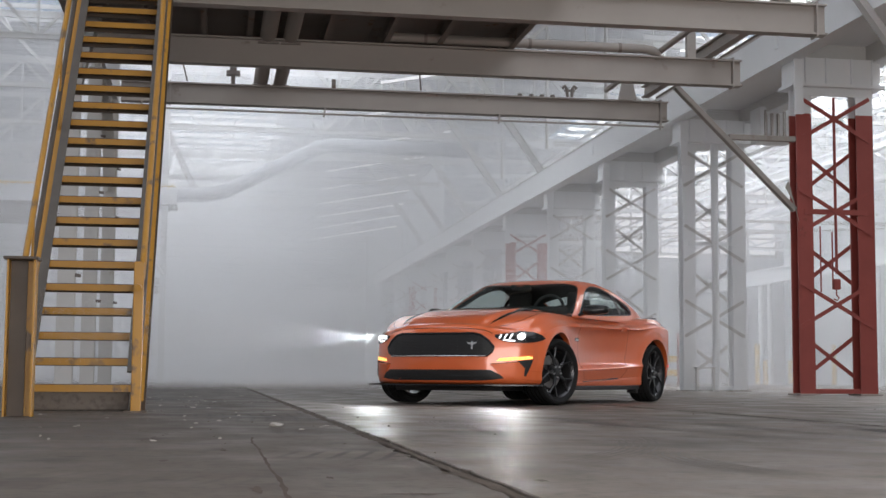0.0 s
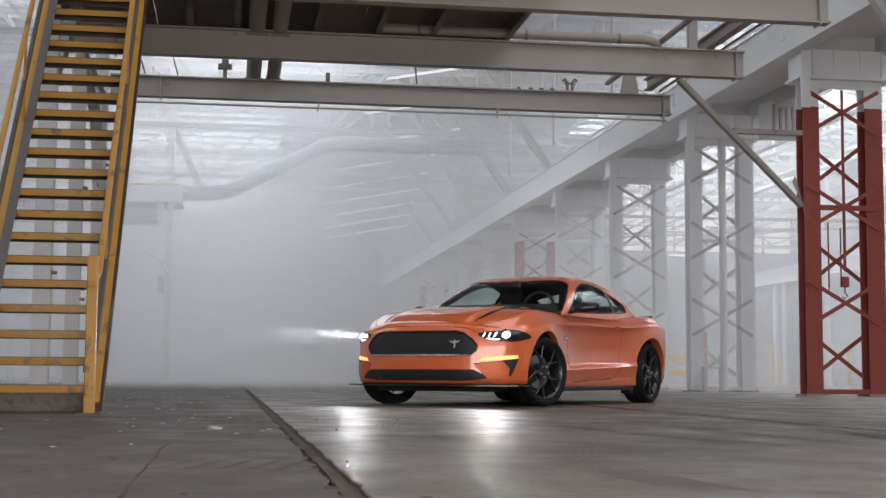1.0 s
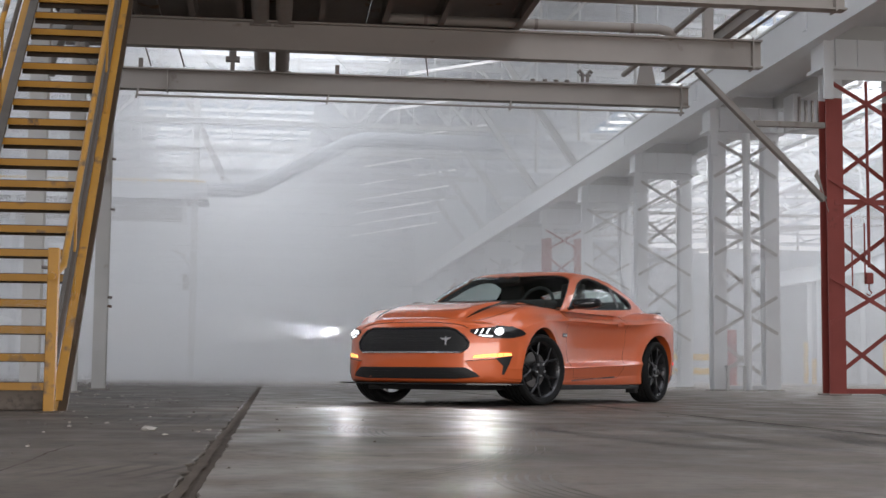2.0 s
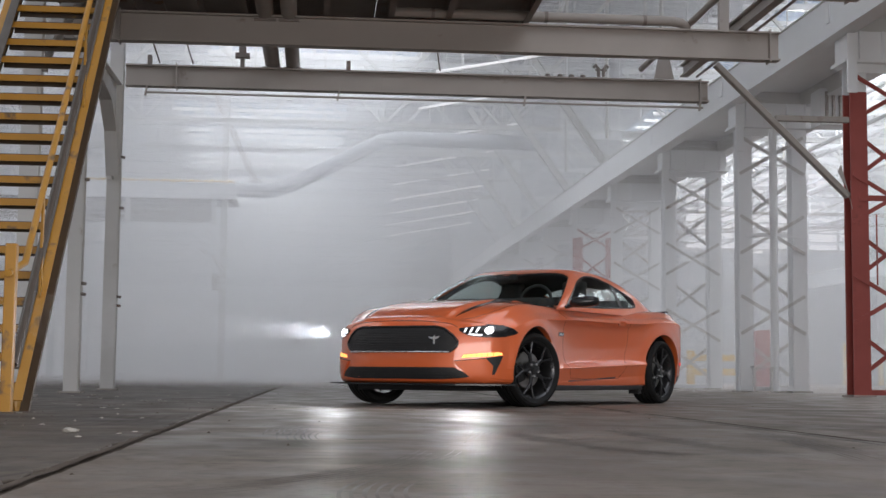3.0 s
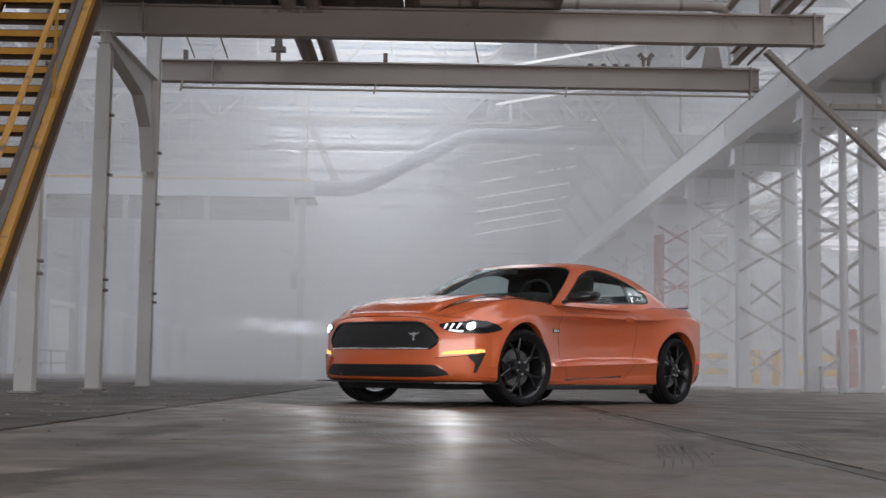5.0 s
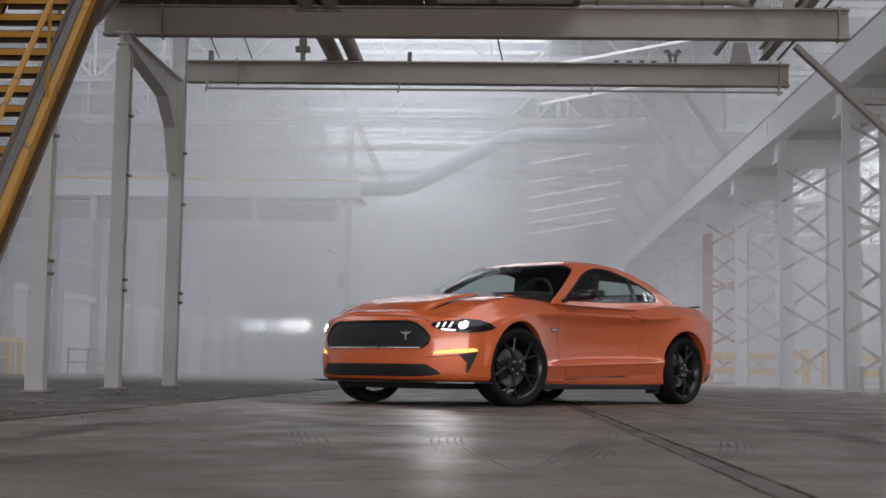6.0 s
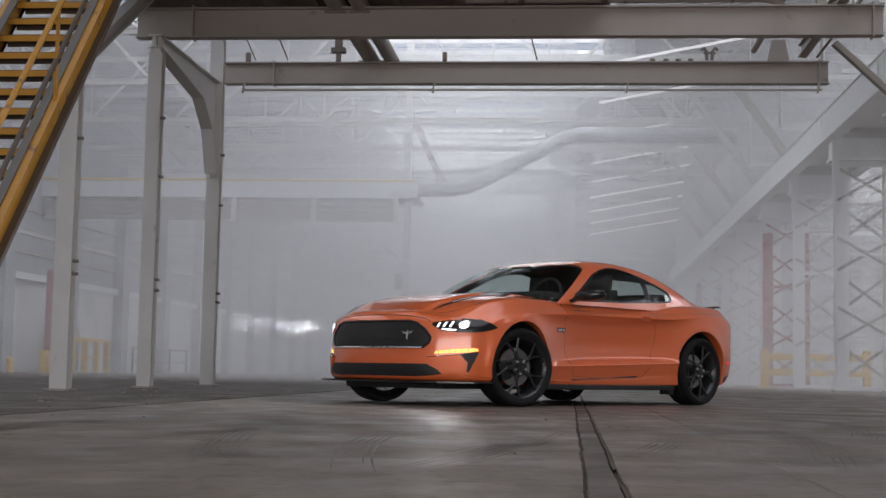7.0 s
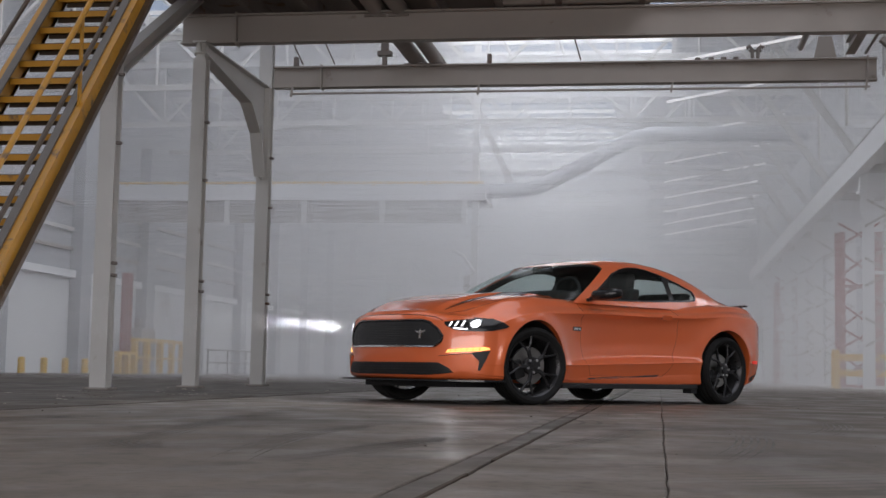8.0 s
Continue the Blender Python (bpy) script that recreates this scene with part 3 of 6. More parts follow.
# ---- yellow stair ----
stair = thing("steel_staircase", "steep worn yellow steel stair with pipe handrails", "staircase")
RISE, RUN, Y0, Z0, XL, XR, N = 0.225, 0.2055, -3.97, 0.19, -5.36, -4.44, 26


def on_pitch(y, lift=0.0):
    return Z0 + (y - Y0) * RISE / RUN + lift


for x, flip in ((XL, -1), (XR, 1)):
    ya, yb = -4.10, 1.25
    s = part("stringer", channel(bmesh.new(), (x, ya, on_pitch(ya) - 0.05), (x, yb, on_pitch(yb) - 0.05), 0.27, 0.075, 0.012, up=(0, -1, 1), flip=-flip), yellow_steel, stair)
    m, length = along((x, ya, on_pitch(ya) - 0.05), (x, yb, on_pitch(yb) - 0.05), (0, -1, 1))
    part("toe_strip", bar(bmesh.new(), (x + 0.040 * flip, ya, on_pitch(ya) - 0.21), (x + 0.040 * flip, yb, on_pitch(yb) - 0.21), 0.08, 0.05, (0, -1, 1)), brown_steel, s, "bare brown steel edge")
    part("top_strip", bar(bmesh.new(), (x - 0.037 * flip, ya + 0.1, on_pitch(ya + 0.1) + 0.166), (x - 0.037 * flip, yb, on_pitch(yb) + 0.166), 0.080, 0.02, (0, -1, 1)), worn_steel, s, "bare worn steel edge")
    # newel, handrail and middle rail
    nx = x + 0.03 * flip
    part("newel_post", box(bmesh.new(), nx - 0.04, nx + 0.04, -4.56, -4.47, 0.0, 1.22, 0.008), yellow_steel, stair)
    rail = [(nx, -4.62, 1.0), (nx, -4.50, 1.02)] + [(nx, y, on_pitch(y, 1.02)) for y in np.linspace(-4.05, 1.3, 12)]
    part("handrail", pipe(bmesh.new(), rail, 0.027, 12), yellow_steel, stair, smooth=50)
    part("middle_rail", tube(bmesh.new(), (nx, -4.3, on_pitch(-4.3, 0.52)), (nx, 1.3, on_pitch(1.3, 0.52)), 0.024, 10), brown_steel, stair)
    for y in (-3.45, -1.74, -0.05):
        part("baluster", bar(bmesh.new(), (nx, y, on_pitch(y, 0.05)), (nx, y, on_pitch(y, 1.0)), 0.055, 0.018, (1, 0, 0)), yellow_steel, stair)
    part("foot_plate", box(bmesh.new(), nx - 0.09, nx + 0.09, -4.62, -4.4, 0.0, 0.012), brown_steel, stair)


def tread_mesh():
    bm = box(bmesh.new(), XL + 0.014, XR - 0.014, -0.115, 0.12, -0.008, 0.0)
    box(bm, XL + 0.014, XR - 0.014, -0.118, -0.108, -0.055, 0.004)
    for k in range(30):
        x = XL + 0.03 + k * 0.03
        box(bm, x - 0.006, x + 0.006, -0.119, -0.107, 0.004, 0.010)
    bm.transform(Matrix.Scale(UNIT, 4))
    bmesh.ops.recalc_face_normals(bm, faces=bm.faces)
    me = bpy.data.meshes.new("tread")
    bm.to_mesh(me)
    me.materials.append(yellow_steel)
    return me


tread = tread_mesh()
nose = part("tread_nosing", box(bmesh.new(), XL + 0.014, XR - 0.014, -0.121, 0.121, 0.0045, 0.0095), brown_steel)
nose_mesh = nose.data
bpy.data.objects.remove(nose)
for k in range(N):
    t_ob = new("tread", tread)
    t_ob.parent, t_ob.location = stair, UNIT * Vector((0, Y0 + RUN * k + 0.1, Z0 + RISE * k + 0.02))
    n_ob = new("tread_nosing", nose_mesh)
    n_ob.parent = t_ob
    part("tread_back", box(bmesh.new(), XL + 0.014, XR - 0.014, Y0 + RUN * k + 0.2, Y0 + RUN * k + 0.215, Z0 + RISE * k - 0.04, Z0 + RISE * k + 0.018), brown_steel, t_ob).matrix_parent_inverse = Matrix.Translation(-t_ob.location)

plinth = bmesh.new()
box(plinth, -5.52, -4.50, -3.95, -3.72, 0.0, 0.165, 0.015)
bmesh.ops.subdivide_edges(plinth, edges=plinth.edges[:], cuts=3, use_grid_fill=True)
for v in plinth.verts:
    v.co += 0.012 * Vector((0, noise.noise(v.co * 5), noise.noise(v.co * 4 + Vector((3, 0, 0))))) if v.co.z > 0.05 else Vector()
tagged(part("concrete_plinth", plinth, concrete), "cracked dark concrete plinth under the yellow stair", "plinth")

post = thing("guard_post", "tall yellow steel channel guard post by the stair", "post")
part("post_body", channel(bmesh.new(), (-5.17, -5.62, 0.0), (-5.17, -5.62, 1.12), 0.2, 0.16, 0.014, up=(1, 0, 0), flip=1), yellow_steel, post)
part("post_cap", box(bmesh.new(), -5.29, -5.05, -5.83, -5.57, 1.12, 1.14, 0.004), brown_steel, post)
part("post_face", box(bmesh.new(), -5.265, -5.14, -5.66, -5.635, 0.0, 1.12), brown_steel, post)


# ---- crane columns and girder ----
CX0, CX1 = 7.02, 8.70
dull_steel = material("dull_grey_lacing", (0.56, 0.54, 0.52), 0.6, vary=0.2, scale=1.5, spots=(0.28, 0.22, 0.18))


def lattice_column(paint, top_paint, label, y):
    c = thing("lattice_column", label, "column", "crane columns", at=(0, y, 0))
    split = 5.36
    lace = dull_steel if paint is bright_steel else paint
    for x0, x1 in ((CX0 + 0.06, CX0 + 0.37), (CX1 - 0.40, CX1 - 0.06)):
        leg = part("leg", i_beam(bmesh.new(), ((x0 + x1) / 2, 0, 0.02), ((x0 + x1) / 2, 0, split), 0.34, x1 - x0, 0.03, 0.02, up=(0, 1, 0)), paint, c)
        part("leg_top", i_beam(bmesh.new(), ((x0 + x1) / 2, 0, split), ((x0 + x1) / 2, 0, 5.86), 0.34, x1 - x0, 0.03, 0.02, up=(0, 1, 0)), top_paint, leg)
        part("base_plate", box(bmesh.new(), x0 - 0.06, x1 + 0.06, -0.26, 0.26, 0, 0.03, 0.005), grey_steel, leg)
    inner0, inner1 = CX0 + 0.36, CX1 - 0.40
    for side, first, over in ((-0.185, 1.70, 0.27), (0.185, 0.72, 0.10)):
        z = first
        while z < 5.4:
            for rise in (0.42, -0.42):
                off = side + (0.012 if rise > 0 else -0.012)
                part("lacing_bar", bar(bmesh.new(), (inner0 - over, off, z - rise), (inner1 + over, off, z + rise), 0.012, 0.075), lace, c)
            z += 1.78
    part("batten", box(bmesh.new(), CX0 + 0.2, CX1 - 0.2, -0.19, -0.17, 5.70, 5.88), top_paint, c)
    part("batten", box(bmesh.new(), CX0 + 0.2, CX1 - 0.2, -0.19, -0.17, 3.42, 3.52), paint, c)
    part("sill_plate", box(bmesh.new(), CX0 + 0.3, CX1 - 0.3, -0.16, 0.16, 0.03, 0.12, 0.006), paint, c)
    cap = part("cap_box", box(bmesh.new(), CX0 - 0.02, CX1 + 0.05, -0.30, 0.30, 5.92, 6.42, 0.01), top_paint, c)
    part("cap_flange", box(bmesh.new(), CX0 - 0.08, CX1 + 0.12, -0.34, 0.34, 5.86, 5.92, 0.004), top_paint, cap)
    for x in (CX0 + 0.2, CX0 + 0.62, CX1 - 0.55, CX1 - 0.12):
        part("stiffener", box(bmesh.new(), x - 0.012, x + 0.012, -0.345, -0.298, 5.92, 6.42), top_paint, cap)
    part("front_post", box(bmesh.new(), CX0 - 0.06, CX0 + 0.12, -0.40, -0.345, 5.3, 6.4, 0.006), top_paint, c)
    return c


red = lattice_column(red_steel, bright_steel, "red painted lattice steel column with white top", 8.72)
white = lattice_column(bright_steel, bright_steel, "white painted lattice steel column", 15.20)
for y in (21.75, 28.3):
    copy_thing(white, spot(0, y, 0))
copy_thing(red, spot(0, 34.9, 0))
copy_thing(red, spot(0, 61.1, 0))
for y in (41.4, 48.0, 54.5, 67.6, 74.1):
    copy_thing(white, spot(0, y, 0))

girder = thing("crane_girder", "long white painted crane runway girder on columns", "girder")
for x, mat_ in ((6.80, bright_steel), (8.62, white_steel)):
    part("web_plate", box(bmesh.new(), x - 0.02, x + 0.02, -1.5, 76.5, 6.38, 7.06), mat_, girder)
    part("bottom_flange", box(bmesh.new(), x - 0.03, x + 0.30, -1.5, 76.5, 6.36, 6.385), bright_steel, girder)
    part("top_flange", box(bmesh.new(), x - 0.05, x + 0.30, -1.5, 76.5, 7.06, 7.09), white_steel, girder)
part("walkway_plate", box(bmesh.new(), 7.1, 8.6, -1.5, 76.5, 6.75, 6.78), bright_steel, girder)
part("crane_rail", box(bmesh.new(), 6.90, 6.97, -1.5, 76.5, 7.09, 7.20, 0.01), deck_steel, girder)
for k in range(12):
    y = 2.15 + 6.55 * k
    part("web_stiffener", box(bmesh.new(), 6.755, 6.779, y - 0.08, y + 0.08, 6.62, 6.95), bright_steel, girder)
    part("diaphragm", box(bmesh.new(), 6.83, 8.6, y - 0.015, y + 0.015, 6.45, 7.05), white_steel, girder)

part("knee_brace", bar(bmesh.new(), (6.70, 5.5, 7.0), (6.70, 2.6, 4.2), 0.14, 0.12), grey_steel, girder)

# a service pole beside the second column, with its bracket
pole = thing("service_pole", "white painted round service pole", "pole", at=(0, 0, 0))
part("pole_shaft", tube(bmesh.new(), (7.86, 15.0, 0.0), (7.86, 15.0, 6.3), 0.085, 14), bright_steel, pole, smooth=40)
part("pole_foot", box(bmesh.new(), 7.72, 8.0, 14.88, 15.12, 0, 0.02), grey_steel, pole)
shelf = thing("steel_stand", "low white steel stand between the column legs", "stand")
part("stand_top", box(bmesh.new(), 7.30, 7.75, 14.75, 15.0, 0.53, 0.56), white_steel, shelf)
for x in (7.33, 7.72):
    part("stand_leg", box(bmesh.new(), x - 0.03, x + 0.03, 14.8, 14.86, 0, 0.53), white_steel, shelf)

# hoist hanging inside the red column
hoist = thing("chain_hoist", "red chain hoist hanging inside the lattice column", "hoist")
part("hoist_rod", tube(bmesh.new(), (7.88, 8.62, 2.3), (7.88, 8.62, 5.7), 0.028, 8), red_steel, hoist)
part("hoist_chain", tube(bmesh.new(), (7.80, 8.62, 2.1), (7.80, 8.62, 3.1), 0.014, 6), red_steel, hoist)
part("hoist_chain", tube(bmesh.new(), (7.56, 8.62, 1.95), (7.56, 8.62, 3.2), 0.014, 6), red_steel, hoist)
part("hoist_block", box(bmesh.new(), 7.80, 7.94, 8.57, 8.67, 2.0, 2.2, 0.02), red_steel, hoist)
part("hoist_hook", pipe(bmesh.new(), [(7.87, 8.62, 2.0), (7.87, 8.62, 1.9), (7.92, 8.62, 1.84), (7.88, 8.62, 1.79), (7.82, 8.62, 1.82)], 0.014, 8), red_steel, hoist)

# ventilation unit under the girder
unit = thing("fan_heater", "white louvred heater unit fixed high beside the girder", "heater")
part("casing", box(bmesh.new(), 8.45, 9.30, 13.6, 14.2, 5.72, 6.52, 0.02), bright_steel, unit)
for k in range(5):
    part("louvre", bar(bmesh.new(), (8.58 + 0.15 * k, 13.58, 5.80), (8.58 + 0.15 * k, 13.58, 6.44), 0.03, 0.07, (1, 0.4, 0)), grey_steel, unit)
part("hanger", box(bmesh.new(), 9.20, 9.28, 13.86, 13.94, 6.52, ROOF), white_steel, unit)


# ---- far hall: trusses, duct, strips, barriers ----
def roof_truss(y, x0, x1, z0, z1, n, label):
    t = thing("roof_truss", label, "truss", "roof trusses", at=(0, y, 0))
    for z, s in ((z0, 0.18), (z1, 0.22)):
        part("chord", i_beam(bmesh.new(), (x0, 0, z), (x1, 0, z), s, 0.16), white_steel, t)
    dx = (x1 - x0) / n
    for k in range(n):
        xa, xb = x0 + k * dx, x0 + (k + 1) * dx
        a, b = ((xa, z0), (xb, z1)) if k % 2 else ((xa, z1), (xb, z0))
        part("web_bar", bar(bmesh.new(), (a[0], 0, a[1]), (b[0], 0, b[1]), 0.08, 0.09), white_steel, t)
        part("web_bar", bar(bmesh.new(), (xb, 0, z0), (xb, 0, z1), 0.07, 0.07, (1, 0, 0)), white_steel, t)
    return t


main_truss = roof_truss(21.75, LEFT, 6.6, 9.35, 11.6, 12, "white painted steel roof truss in thin smoke")
for y in (28.3, 34.9, 41.4, 48.0, 54.5, 61.1, 67.6, 74.1, 80.7, 87.2, 93.8):
    copy_thing(main_truss, spot(0, y, 0))
side_truss = roof_truss(15.2, 8.9, RIGHT, 9.2, 11.6, 9, "white painted steel roof truss of the side bay")
for y in (21.75, 28.3, 34.9, 41.4, 48.0, 54.5):
    copy_thing(side_truss, spot(0, y, 0))

duct = thing("ventilation_duct", "large round pale ventilation duct with a raking run", "duct")
line = [(-9.5, 39.2, 7.36), (-4.2, 39.15, 7.40), (-3.5, 39.13, 7.55), (0.1, 38.1, 9.25), (0.75, 38.04, 9.39), (6.5, 38.04, 9.34)]
part("duct_run", pipe(bmesh.new(), line, 0.29, 18), cladding, duct, smooth=50)
for a, b, s in ((line[1], line[2], 0.0), (line[2], line[3], 0.5), (line[3], line[4], 0.0), (line[0], line[1], 0.4)):
    c = Vector(a).lerp(Vector(b), s)
    d = (Vector(b) - Vector(a)).normalized()
    part("duct_flange", tube(bmesh.new(), c - 0.03 * d, c + 0.03 * d, 0.325, 18), cladding, duct)
for x, y in ((-8.0, 39.18), (2.0, 38.04), (5.0, 38.04)):
    part("duct_hanger", tube(bmesh.new(), (x, y, 7.5 if x < 0 else 9.5), (x, y, ROOF - 0.05), 0.03, 6), white_steel, duct)

lamp_glow = glowing("lit_tube", (1.0, 1.0, 0.97), 2.2)
strip_glow = glowing("pale_glowing_strip", (0.97, 0.98, 1.0), 0.75)
# pale lines under the roof, given a glow; heights fit the camera's view
for y, z in ((27.0, 9.6), (34.2, 9.85), (41.0, 9.8), (48.6, 9.9), (51.0, 9.38), (53.5, 8.94), (55.5, 8.49), (57.0, 8.05), (58.3, 7.6)):
    f = thing("strip_light", "long slim pale strip with added glow, slung from the roof", "strip light", "strip lights")
    part("strip_body", bar(bmesh.new(), (1.3, y, z), (5.9, y - 0.4, z + 0.8), 0.08, 0.06), strip_glow, f)
    for x in (1.6, 5.6):
        part("strip_hanger", tube(bmesh.new(), (x, y - 0.2, z + 0.1 + (x - 1.3) * 0.17), (x, y - 0.2, ROOF - 0.33), 0.012, 6), white_steel, f)
for x in (1.6, 5.6):
    r = thing("roof_rail", "pale steel rail under the roof carrying the glowing strips", "rail", "roof rails")
    part("rail_bar", box(bmesh.new(), x - 0.06, x + 0.06, 20.0, FAR - 0.01, ROOF - 0.34, ROOF - 0.2), white_steel, r)
post = thing("raking_post", "grey raking steel post under the hall roof", "post")
part("post_bar", i_beam(bmesh.new(), (-4.75, 39.6, 7.85), (-7.0, 39.6, ROOF - 0.02), 0.26, 0.2), grey_steel, post)
part("post_shoe", box(bmesh.new(), -4.95, -4.5, 39.4, 39.8, 7.72, 7.86, 0.01), grey_steel, post)

# raised walkway across the hall, ending at the slim column
bridge = thing("raised_walkway", "pale enclosed steel walkway high across the hall", "walkway")
part("fascia", box(bmesh.new(), LEFT, -5.25, 35.9, 36.0, 6.62, 7.2, 0.01), wall_paint, bridge)
part("deck", box(bmesh.new(), LEFT, -5.25, 36.0, 38.4, 6.62, 6.72), deck_steel, bridge, "dark deck plate")
part("top_rail", tube(bmesh.new(), (LEFT, 35.88, 7.27), (-5.3, 35.88, 7.27), 0.045, 8), barrier_yellow, bridge, "yellow top rail")
for k in range(8):
    x = LEFT + 0.4 + 1.93 * k
    part("rail_post", box(bmesh.new(), x - 0.03, x + 0.03, 35.86, 35.90, 7.15, 7.27), barrier_yellow, bridge)
# dark panels put the shade of the recess below the deck into colour
for x0, x1 in ((LEFT, -15.2), (-15.1, -12.2), (-12.1, -9.2), (-9.1, -6.15)):
    part("side_panel", box(bmesh.new(), x0, x1, 36.15, 36.2, 5.78, 6.5), deck_steel, bridge, "dark panel in place of the shaded recess under the deck")
for x in (-15.15, -12.15, -9.15, -6.05):
    part("hanger_post", box(bmesh.new(), x - 0.09, x + 0.09, 36.02, 36.14, 5.7, 6.62), white_steel, bridge)

side_lamp = thing("tube_light", "lit tube light hanging in the side bay", "tube light")
part("tube_glass", box(bmesh.new(), 17.9, 19.1, 49.95, 50.05, 6.32, 6.38), lamp_glow, side_lamp)
part("tube_housing", box(bmesh.new(), 17.85, 19.15, 49.9, 50.1, 6.38, 6.46), white_steel, side_lamp)
for x in (18.1, 18.9):
    part("tube_hanger", tube(bmesh.new(), (x, 50, 6.46), (x, 50, ROOF), 0.012, 6), white_steel, side_lamp)

# light bracing under the roof of the side bay
for k in range(13):
    y = 17.0 + 3.3 * k
    b = thing("roof_purlin", "thin white painted roof purlin of the side bay", "purlin", "side bay purlins")
    part("purlin_bar", bar(bmesh.new(), (8.9, y, 9.6 + 0.5 * (k % 3)), (RIGHT, y, 10.4 + 0.6 * (k % 2)), 0.10, 0.14), bright_steel, b)
    part("purlin_tie", bar(bmesh.new(), (9.5 + 1.1 * (k % 4), y, 8.4), (20.0 + 1.7 * (k % 5), y + 0.4, 11.4), 0.07, 0.09), bright_steel, b)
    part("purlin_tie", bar(bmesh.new(), (27.5 - 1.3 * (k % 4), y, 8.2), (17.0 - 1.2 * (k % 3), y + 0.4, 11.0), 0.07, 0.09), bright_steel, b)
    for x in (9.2, 18.5, 28.2):
        part("purlin_hanger", tube(bmesh.new(), (x, y, 9.9), (x, y, ROOF), 0.02, 6), white_steel, b)
for k, (z, x) in enumerate(((8.3, 11.5), (9.1, 14.5), (8.0, 18.0), (9.3, 21.5), (8.6, 25.0))):
    pl = thing("roof_pipe", "long white pipe under the side bay roof", "pipe", "side bay pipes")
    part("pipe_run", tube(bmesh.new(), (x, 12.0, z), (x, FAR, z), 0.09, 10), bright_steel, pl, smooth=40)
    for y in (15.2, 28.3, 41.4, 54.5):
        part("pipe_hanger", tube(bmesh.new(), (x, y, z), (x, y, 9.2 if z < 9 else 11.6), 0.02, 6), white_steel, pl)

# long trusses under the roof lights of the side bay
for k, (x, z) in enumerate(((10.6, 8.3), (13.4, 7.6), (16.4, 8.6), (19.6, 7.5), (22.8, 8.4), (26.0, 7.7))):
    t = thing("long_truss", "slender white steel truss running along the side bay", "truss", "side bay long trusses")
    part("chord", bar(bmesh.new(), (x, 18.0, z), (x, FAR - 0.5, z), 0.09, 0.10), bright_steel, t)
    part("chord", bar(bmesh.new(), (x, 18.0, z + 1.5), (x, FAR - 0.5, z + 1.5), 0.09, 0.10), bright_steel, t)
    n = 17
    for j in range(n):
        ya, yb = 18.2 + 41.0 * j / n, 18.2 + 41.0 * (j + 1) / n
        part("web_bar", bar(bmesh.new(), (x, ya, z), (x + 0.9 * (-1) ** (j + k), yb, z + 1.5), 0.055, 0.06), bright_steel if (j + k) % 3 else grey_steel, t)
    for y in (21.75, 34.9, 48.0):
        part("truss_hanger", tube(bmesh.new(), (x, y, z + 1.5), (x, y, ROOF), 0.025, 6), white_steel, t)
for k in range(9):
    y = 36.0 + 2.6 * k
    c = thing("cross_tie", "thin pale cross tie of the side bay", "tie", "side bay cross ties")
    part("tie_bar", bar(bmesh.new(), (8.9, y, 6.5 + 0.35 * (k % 4)), (RIGHT, y + 0.5, 6.7 + 0.5 * ((k * 3) % 5)), 0.06, 0.10), bright_steel if k % 2 else grey_steel, c)
    part("tie_bar", bar(bmesh.new(), (9.0 + 2.0 * (k % 5), y, 6.5), (13.0 + 2.3 * (k % 5), y, 8.6), 0.05, 0.07), grey_steel, c)

# second crane beam along the side bay, on slim posts
beam2 = thing("bay_crane_beam", "white painted crane beam along the side bay wall", "beam")
part("beam_web", box(bmesh.new(), 24.28, 24.34, 30.0, FAR - 0.02, 5.22, 5.86), bright_steel, beam2)
part("beam_flange", box(bmesh.new(), 24.1, 24.5, 30.0, FAR - 0.02, 5.86, 5.92), bright_steel, beam2)
part("beam_flange", box(bmesh.new(), 24.1, 24.5, 30.0, FAR - 0.02, 5.16, 5.22), bright_steel, beam2)
for y in (33.0, 39.5, 46.0, 51.2, 52.4):
    part("beam_post", tube(bmesh.new(), (24.4, y, 0), (24.4, y, 5.17), 0.13, 12), bright_steel, beam2, smooth=40)
# raking struts from girder to roof
for k in range(5):
    y = 28.3 + 6.55 * k
    s = thing("raking_strut", "white painted raking roof strut", "strut", "raking struts")
    part("strut_bar", i_beam(bmesh.new(), (6.85, y, 7.10), (3.9, y, 11.3), 0.24, 0.2), white_steel, s)
for y in (18.4, 24.9, 31.6):
    h = thing("drop_pipe", "thin white pipe dropping from the roof", "pipe", "drop pipes")
    part("pipe_run", tube(bmesh.new(), (6.2, y, 7.3), (6.2, y, ROOF), 0.05, 8), white_steel, h)

far_pole = thing("far_column", "slim white column with a bracket in the smoke", "column")
part("column_shaft", box(bmesh.new(), -5.82, -5.58, 36.42, 36.72, 0, ROOF, 0.01), white_steel, far_pole)
part("column_bracket", pipe(bmesh.new(), [(-5.7, 36.4, 4.0), (-6.1, 36.4, 4.6), (-6.5, 36.4, 4.8)], 0.06, 8), white_steel, far_pole)
part("column_box", box(bmesh.new(), -6.08, -5.84, 36.4, 36.6, 3.3, 3.9, 0.01), grey_steel, far_pole)

# barriers and bollards
def guard_rail(name, label, x0, x1, y, h, n, paint, rails):
    g = thing(name, label, "barrier", at=(0, y, 0))
    for k in range(n):
        x = x0 + (x1 - x0) * k / (n - 1)
        part("post", box(bmesh.new(), x - 0.12, x + 0.12, -0.12, 0.12, 0, h, 0.02), paint, g)
    for z in rails:
        part("rail", box(bmesh.new(), x0, x1, -0.16, -0.122, z - 0.11, z + 0.11, 0.01), paint, g)
    return g


